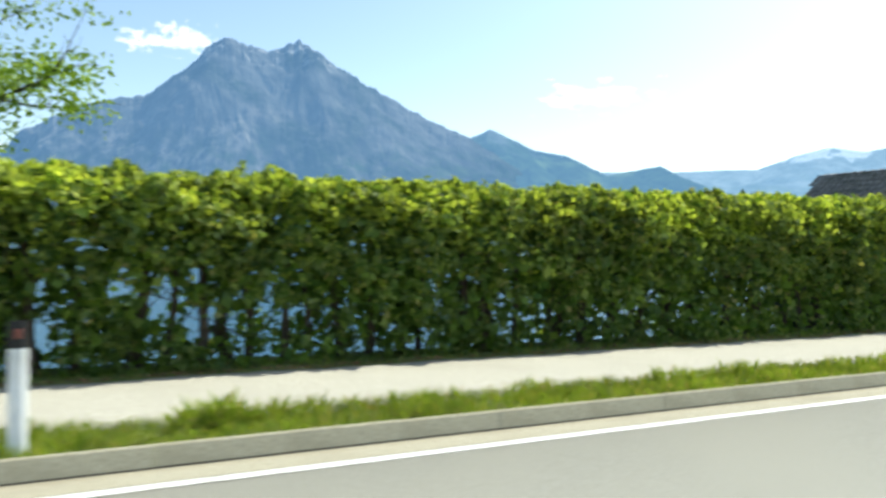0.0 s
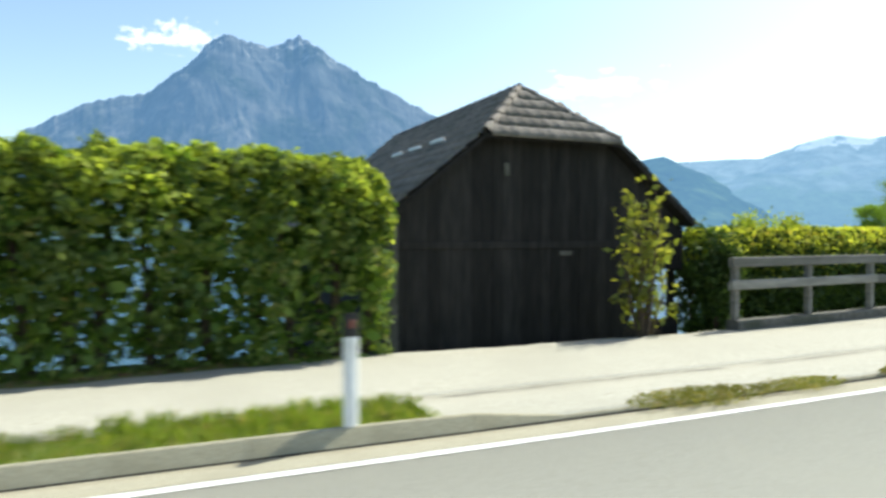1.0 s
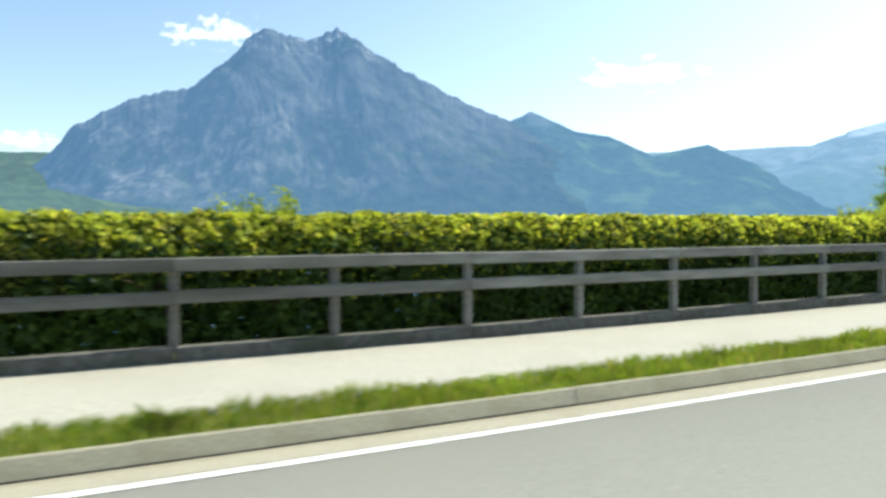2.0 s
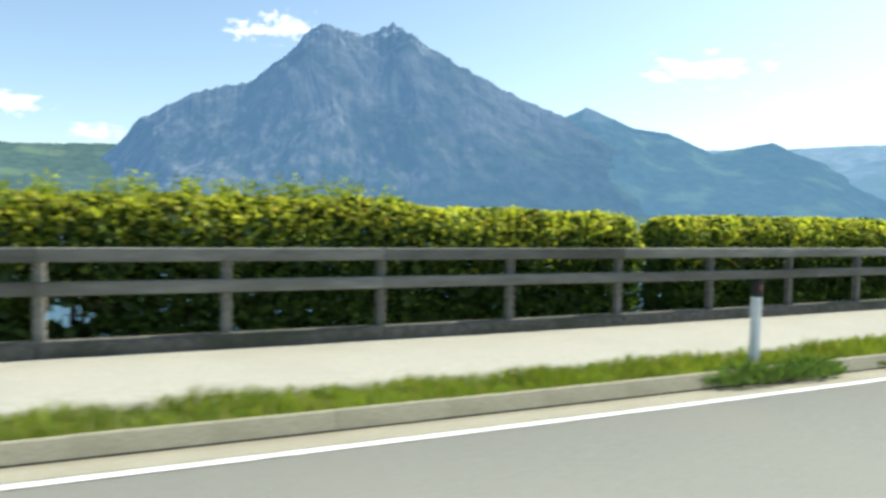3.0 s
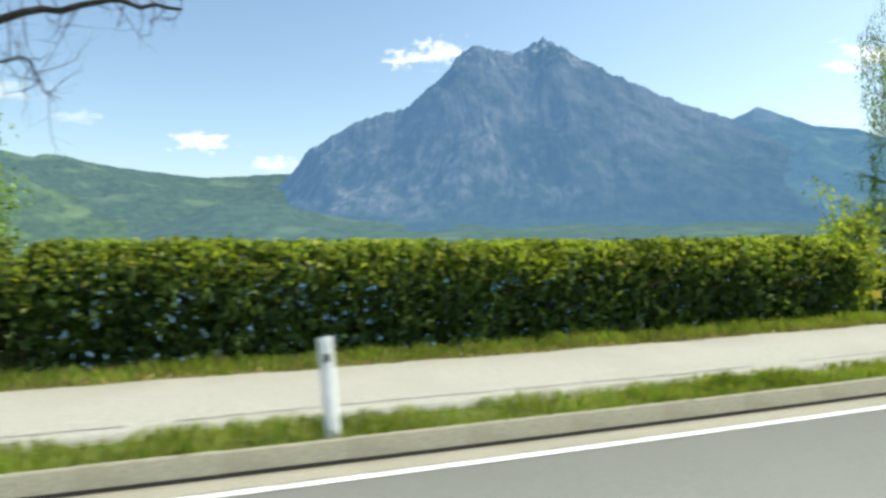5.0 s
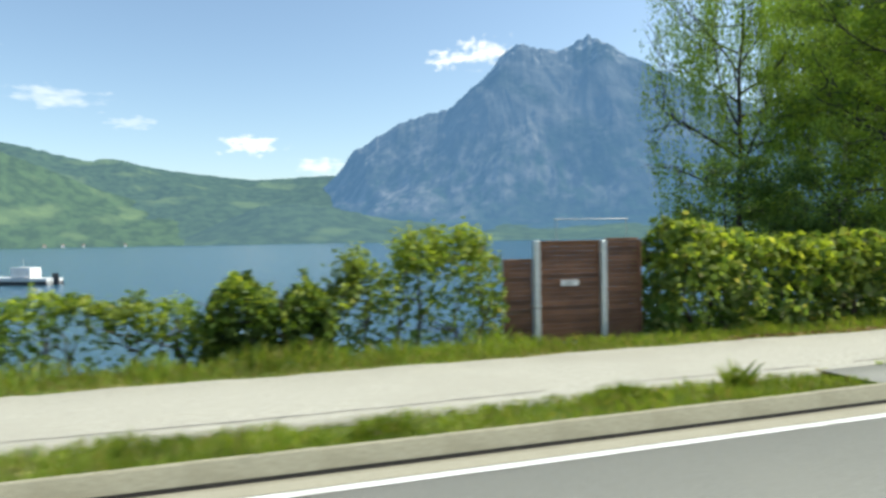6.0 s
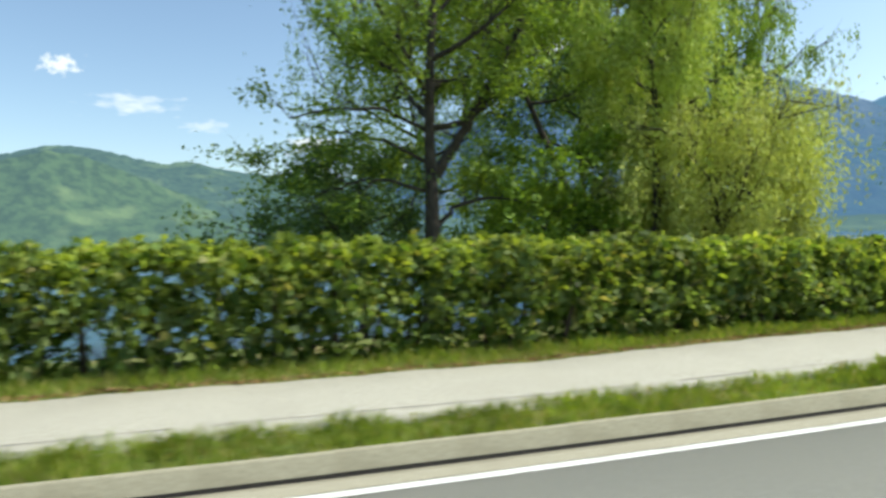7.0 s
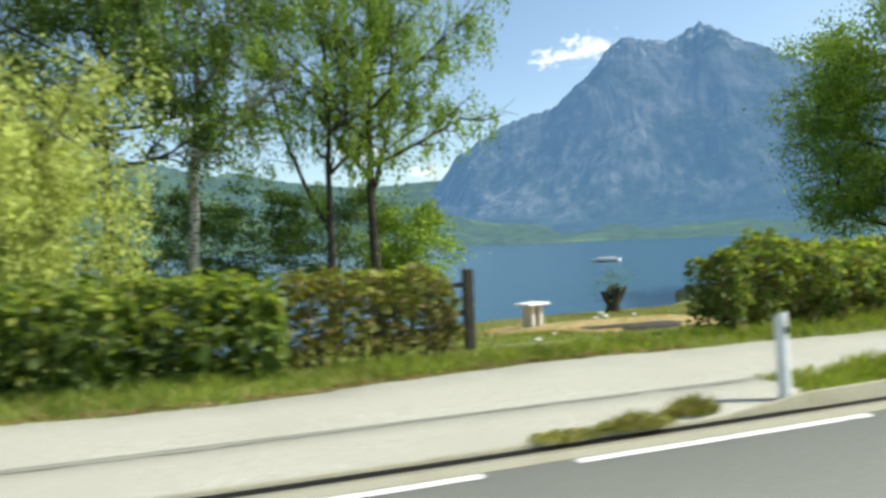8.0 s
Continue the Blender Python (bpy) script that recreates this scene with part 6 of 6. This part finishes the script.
def massif(name, label, crest, near, far, az0, az1, mat, seed, rough=0.16, cliff=1.0, fine=0.012, n_az=420, n_r=70, foot=0.0, bite=1.0, wander=26.0):
    """A range round the lake: crest as (azimuth, elevation) in degrees, from its shore at `near` metres to its ridge at `far`."""
    az = np.linspace(az0, az1, n_az)
    el = np.interp(az, [a for a, _ in crest][::-1], [e for _, e in crest][::-1])
    ridge = np.tan(np.radians(el)) * far
    crest_az, crest_el = np.array([a for a, _ in crest][::-1], float), np.array([e for _, e in crest][::-1], float)
    u = np.concatenate([np.linspace(0, 1, n_r), [1.06, 1.14]])
    A, U = np.meshgrid(az, u, indexing="ij")
    R = near + (far - near) * U
    x, y = -np.sin(np.radians(A)) * R, np.cos(np.radians(A)) * R
    steep = np.clip(U, 0, 1)
    shape = np.where(cliff > 1, 0.28 * steep + 0.72 * smooth(0.3, 1.0, steep) ** 0.8, steep**0.9)
    # gullies run down the slope: noise narrow across, long down
    warp = fractal(x / 420 + 8, y / 420 + 3, seed + 31, 4)
    gully = fractal(A * 0.4 * bite + 60 + 2.2 * warp, U * 5.0 + 5 + 1.5 * warp, seed, 4, True)
    body = fractal(x / 420 + 40, y / 420 + 40, seed + 11, 5)
    crag = fractal(A * 2.4 * bite + 9, 0 * U + 3.3, seed + 23, 4)
    # spurs wander across the slope below the crest
    drift = (fractal(x / 700 + 31, y / 700 + 12, seed + 51, 4) - 0.5) * wander * (1 - steep) ** 0.7
    under = np.tan(np.radians(np.interp(A + drift, crest_az, crest_el))) * far
    H = under * shape
    H = H * (1 - 0.4 * rough * (gully - 0.35) * (1 - steep**6) * np.minimum(1, steep * 3)) + (body - 0.5) * rough * 1.5 * ridge[:, None] * steep * (1 - steep**3)
    H = H + ridge[:, None] * fine * (crag - 0.5) * 4 * steep**4
    limit = ridge[:, None] * (0.15 + 0.85 * R / far)
    H = np.where(steep < 0.97, np.minimum(H, 0.985 * limit), H)
    H = np.where(U > 1, H * (1 - (U - 1) * 3), H)
    z = np.where(U <= 0.001, -8.0, LAKE + foot + H)
    v = np.stack([CX + x, CY + y, z], -1).reshape(-1, 3)
    k = len(u)
    i, j = np.meshgrid(np.arange(n_az - 1), np.arange(k - 1), indexing="ij")
    f = np.stack([i * k + j, (i + 1) * k + j, (i + 1) * k + j + 1, i * k + j + 1], -1).reshape(-1, 4)
    return structure(name, mesh_of(name, v, f[:, ::-1], mat, True), label, "mountain")


# fourth colour and the share after it set the painted haze glow
MAIN_ROCK = far_material("hazy_grey_cliffs", (0.185, 0.195, 0.19), (0.06, 0.095, 0.045), (0.1, 0.14, 0.065), (0.113, 0.232, 0.425), 0.63, 470, cliff=(0.32, 0.305, 0.28))
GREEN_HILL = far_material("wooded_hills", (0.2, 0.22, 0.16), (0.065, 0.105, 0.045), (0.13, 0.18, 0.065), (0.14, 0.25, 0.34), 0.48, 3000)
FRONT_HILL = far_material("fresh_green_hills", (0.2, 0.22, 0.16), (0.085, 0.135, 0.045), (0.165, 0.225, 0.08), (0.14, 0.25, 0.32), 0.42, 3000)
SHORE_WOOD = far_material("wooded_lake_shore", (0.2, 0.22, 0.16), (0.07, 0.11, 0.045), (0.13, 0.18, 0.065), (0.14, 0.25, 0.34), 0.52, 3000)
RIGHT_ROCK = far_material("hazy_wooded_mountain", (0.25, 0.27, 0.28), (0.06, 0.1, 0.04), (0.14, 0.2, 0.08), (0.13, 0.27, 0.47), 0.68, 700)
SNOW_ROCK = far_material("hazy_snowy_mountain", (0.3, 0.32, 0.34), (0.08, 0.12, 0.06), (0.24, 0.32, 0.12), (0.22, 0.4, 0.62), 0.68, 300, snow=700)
massif("mountain_main", "steep grey limestone mountain in blue haze with a double summit", ((24, 0.3), (19, 1.6), (14.5, 3.4), (12.0, 5.6), (11.2, 6.6), (10.4, 7.8), (6.3, 10.2), (1.4, 11.5), (0.4, 12.4), (-1.9, 14.35), (-3.6, 16.05), (-4.3, 16.36), (-5.2, 16.18), (-6.2, 15.95), (-7.5, 15.62), (-8.9, 16.1), (-9.6, 16.6), (-10.2, 16.72), (-10.9, 16.4), (-12.5, 15.42), (-16.5, 13.18), (-20.8, 11.08), (-25.1, 9.2), (-29, 6.8), (-34, 4.6), (-40, 2.4)),
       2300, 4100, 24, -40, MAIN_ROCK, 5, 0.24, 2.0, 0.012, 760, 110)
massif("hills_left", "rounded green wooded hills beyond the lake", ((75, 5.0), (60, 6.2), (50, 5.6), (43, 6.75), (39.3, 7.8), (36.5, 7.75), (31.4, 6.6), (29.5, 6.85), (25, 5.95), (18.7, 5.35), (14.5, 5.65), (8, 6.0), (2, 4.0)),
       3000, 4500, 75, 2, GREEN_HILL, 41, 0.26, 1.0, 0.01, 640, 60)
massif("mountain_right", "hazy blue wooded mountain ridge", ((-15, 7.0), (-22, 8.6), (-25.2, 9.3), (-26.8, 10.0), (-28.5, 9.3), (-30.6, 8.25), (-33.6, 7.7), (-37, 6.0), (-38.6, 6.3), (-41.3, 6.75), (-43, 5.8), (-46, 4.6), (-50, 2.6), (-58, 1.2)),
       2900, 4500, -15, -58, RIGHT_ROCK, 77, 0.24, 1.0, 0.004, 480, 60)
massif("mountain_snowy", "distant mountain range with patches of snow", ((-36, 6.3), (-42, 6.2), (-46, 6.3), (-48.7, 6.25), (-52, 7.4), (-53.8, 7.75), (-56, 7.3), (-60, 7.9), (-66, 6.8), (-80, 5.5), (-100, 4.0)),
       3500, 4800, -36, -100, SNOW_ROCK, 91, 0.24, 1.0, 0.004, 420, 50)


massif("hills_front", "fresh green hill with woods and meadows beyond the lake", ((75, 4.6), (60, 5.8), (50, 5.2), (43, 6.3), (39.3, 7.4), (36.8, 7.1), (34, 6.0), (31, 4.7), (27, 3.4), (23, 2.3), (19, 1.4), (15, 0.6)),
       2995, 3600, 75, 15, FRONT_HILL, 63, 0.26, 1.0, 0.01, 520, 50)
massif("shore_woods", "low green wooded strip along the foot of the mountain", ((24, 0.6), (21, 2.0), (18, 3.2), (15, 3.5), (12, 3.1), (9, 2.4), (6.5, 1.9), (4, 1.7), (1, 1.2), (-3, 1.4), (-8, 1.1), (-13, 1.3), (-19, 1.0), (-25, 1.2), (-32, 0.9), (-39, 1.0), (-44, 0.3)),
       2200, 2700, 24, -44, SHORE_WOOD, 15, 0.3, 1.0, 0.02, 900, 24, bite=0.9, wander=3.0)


# ---- houses on the far shore ----
def far_house(az, w, white):
    R = 2985.0
    o = thing("far_house", "small white house on the far shore" if white else "small brown-roofed house on the far shore", "house", "houses on the far shore",
              at=pose(CX - math.sin(radians(az)) * R, CY + math.cos(radians(az)) * R, LAKE - 1.0, 0, 0, az))
    part("wall", a_box(-w / 2, w / 2, -5, 5, 0, 9), WHITE_PLASTIC if white else PALE_STONE, o)
    bm = bmesh.new()
    a = [bm.verts.new(p) for p in ((-w / 2 - 1, -6, 8.6), (w / 2 + 1, -6, 8.6), (w / 2 + 1, 6, 8.6), (-w / 2 - 1, 6, 8.6))]
    r = [bm.verts.new(p) for p in ((-w / 2 - 1, 0, 14), (w / 2 + 1, 0, 14))]
    for face in ((a[0], a[1], r[1], r[0]), (a[2], a[3], r[0], r[1]), (a[1], a[2], r[1]), (a[3], a[0], r[0]), a[::-1]):
        bm.faces.new(face)
    bmesh.ops.recalc_face_normals(bm, faces=bm.faces)
    part("roof", bm, TILE, o)


for az, w, white in ((32.8, 11, True), (31.4, 9, True), (28.5, 9, True), (34.0, 12, False), (22.4, 14, False), (20.5, 12, False)):
    far_house(az, w, white)


# ---- clouds ----
def cloud_material(name, seed, cover):
    m = bpy.data.materials.new(name)
    m.use_nodes = True
    n, l = m.node_tree.nodes, m.node_tree.links
    n.remove(n["Principled BSDF"])
    co = n.new("ShaderNodeTexCoord")
    mp = n.new("ShaderNodeMapping")
    mp.inputs["Location"].default_value = (seed * 3.7, seed * 1.3, 0)
    mp.inputs["Scale"].default_value = (1.6, 1.1, 0)
    l.new(co.outputs["Generated"], mp.inputs["Vector"])
    no = n.new("ShaderNodeTexNoise")
    no.inputs["Scale"].default_value = 3.4
    no.inputs["Detail"].default_value = 7
    l.new(mp.outputs["Vector"], no.inputs["Vector"])
    gr = n.new("ShaderNodeTexGradient")
    gr.gradient_type = "SPHERICAL"
    m2 = n.new("ShaderNodeMapping")
    m2.inputs["Location"].default_value = (-1.0, -1.0, 0.0)
    m2.inputs["Scale"].default_value = (2, 2, 0)
    l.new(co.outputs["Generated"], m2.inputs["Vector"])
    l.new(m2.outputs["Vector"], gr.inputs["Vector"])
    ad = n.new("ShaderNodeMath")
    ad.operation = "MULTIPLY_ADD"
    l.new(gr.outputs["Fac"], ad.inputs[0])
    ad.inputs[1].default_value = 1.0
    rag = n.new("ShaderNodeMath")
    rag.operation = "MULTIPLY_ADD"
    l.new(no.outputs["Fac"], rag.inputs[0])
    rag.inputs[1].default_value, rag.inputs[2].default_value = 2.2, -0.65
    l.new(rag.outputs[0], ad.inputs[2])
    mr = n.new("ShaderNodeMapRange")
    mr.inputs["From Min"].default_value, mr.inputs["From Max"].default_value = 0.72, 1.25
    mr.inputs["To Max"].default_value = cover
    l.new(ad.outputs[0], mr.inputs["Value"])
    tr, em, ms = n.new("ShaderNodeBsdfTransparent"), n.new("ShaderNodeEmission"), n.new("ShaderNodeMixShader")
    # sunlit white of the cloud is given as its own glow
    em.inputs["Color"].default_value = (0.98, 0.985, 1.0, 1)
    em.inputs["Strength"].default_value = 0.95
    l.new(mr.outputs["Result"], ms.inputs[0])
    l.new(tr.outputs[0], ms.inputs[1])
    l.new(em.outputs[0], ms.inputs[2])
    l.new(ms.outputs[0], n["Material Output"].inputs["Surface"])
    return m


def cloud(az, el, wide, tall, seed, cover=1.0):
    """A soft white cloud on the sky's backdrop, by direction and angular size in degrees."""
    D = 4850.0
    w, h = math.tan(radians(wide / 2)) * D, math.tan(radians(tall / 2)) * D
    me = mesh_of("cloud", [(-w, -h, -1), (w, -h, 1), (w, h, -1), (-w, h, 1)], [(0, 1, 2, 3)], cloud_material("cloud_vapour", seed, cover))
    o = structure("backdrop_cloud", me, "small white fair-weather cloud", "cloud")
    c = Vector((CX - D * math.sin(radians(az)) * math.cos(radians(el)), CY + D * math.cos(radians(az)) * math.cos(radians(el)), D * math.sin(radians(el))))
    o.matrix_world = look(c, (CX, CY, 0)) @ Matrix.Rotation(math.pi, 4, "Y")
    return o


cloud(2.0, 15.45, 5.2, 2.0, 1)
cloud(-1.0, 15.95, 5.6, 3.2, 11)
cloud(18.9, 8.2, 6.6, 2.2, 2)
cloud(13.2, 6.5, 6.5, 1.9, 3, 0.7)
cloud(-35.9, 12.6, 11.5, 3.2, 4)
cloud(-42.6, 9.5, 7.5, 2.8, 5, 0.85)
cloud(33.0, 11.2, 9.5, 2.2, 6, 0.5)
cloud(38.4, 13.7, 3.6, 2.2, 7, 0.8)
cloud(-52.0, 11.5, 9.0, 4.0, 8, 0.8)
cloud(28.0, 9.7, 5.0, 1.4, 9, 0.35)
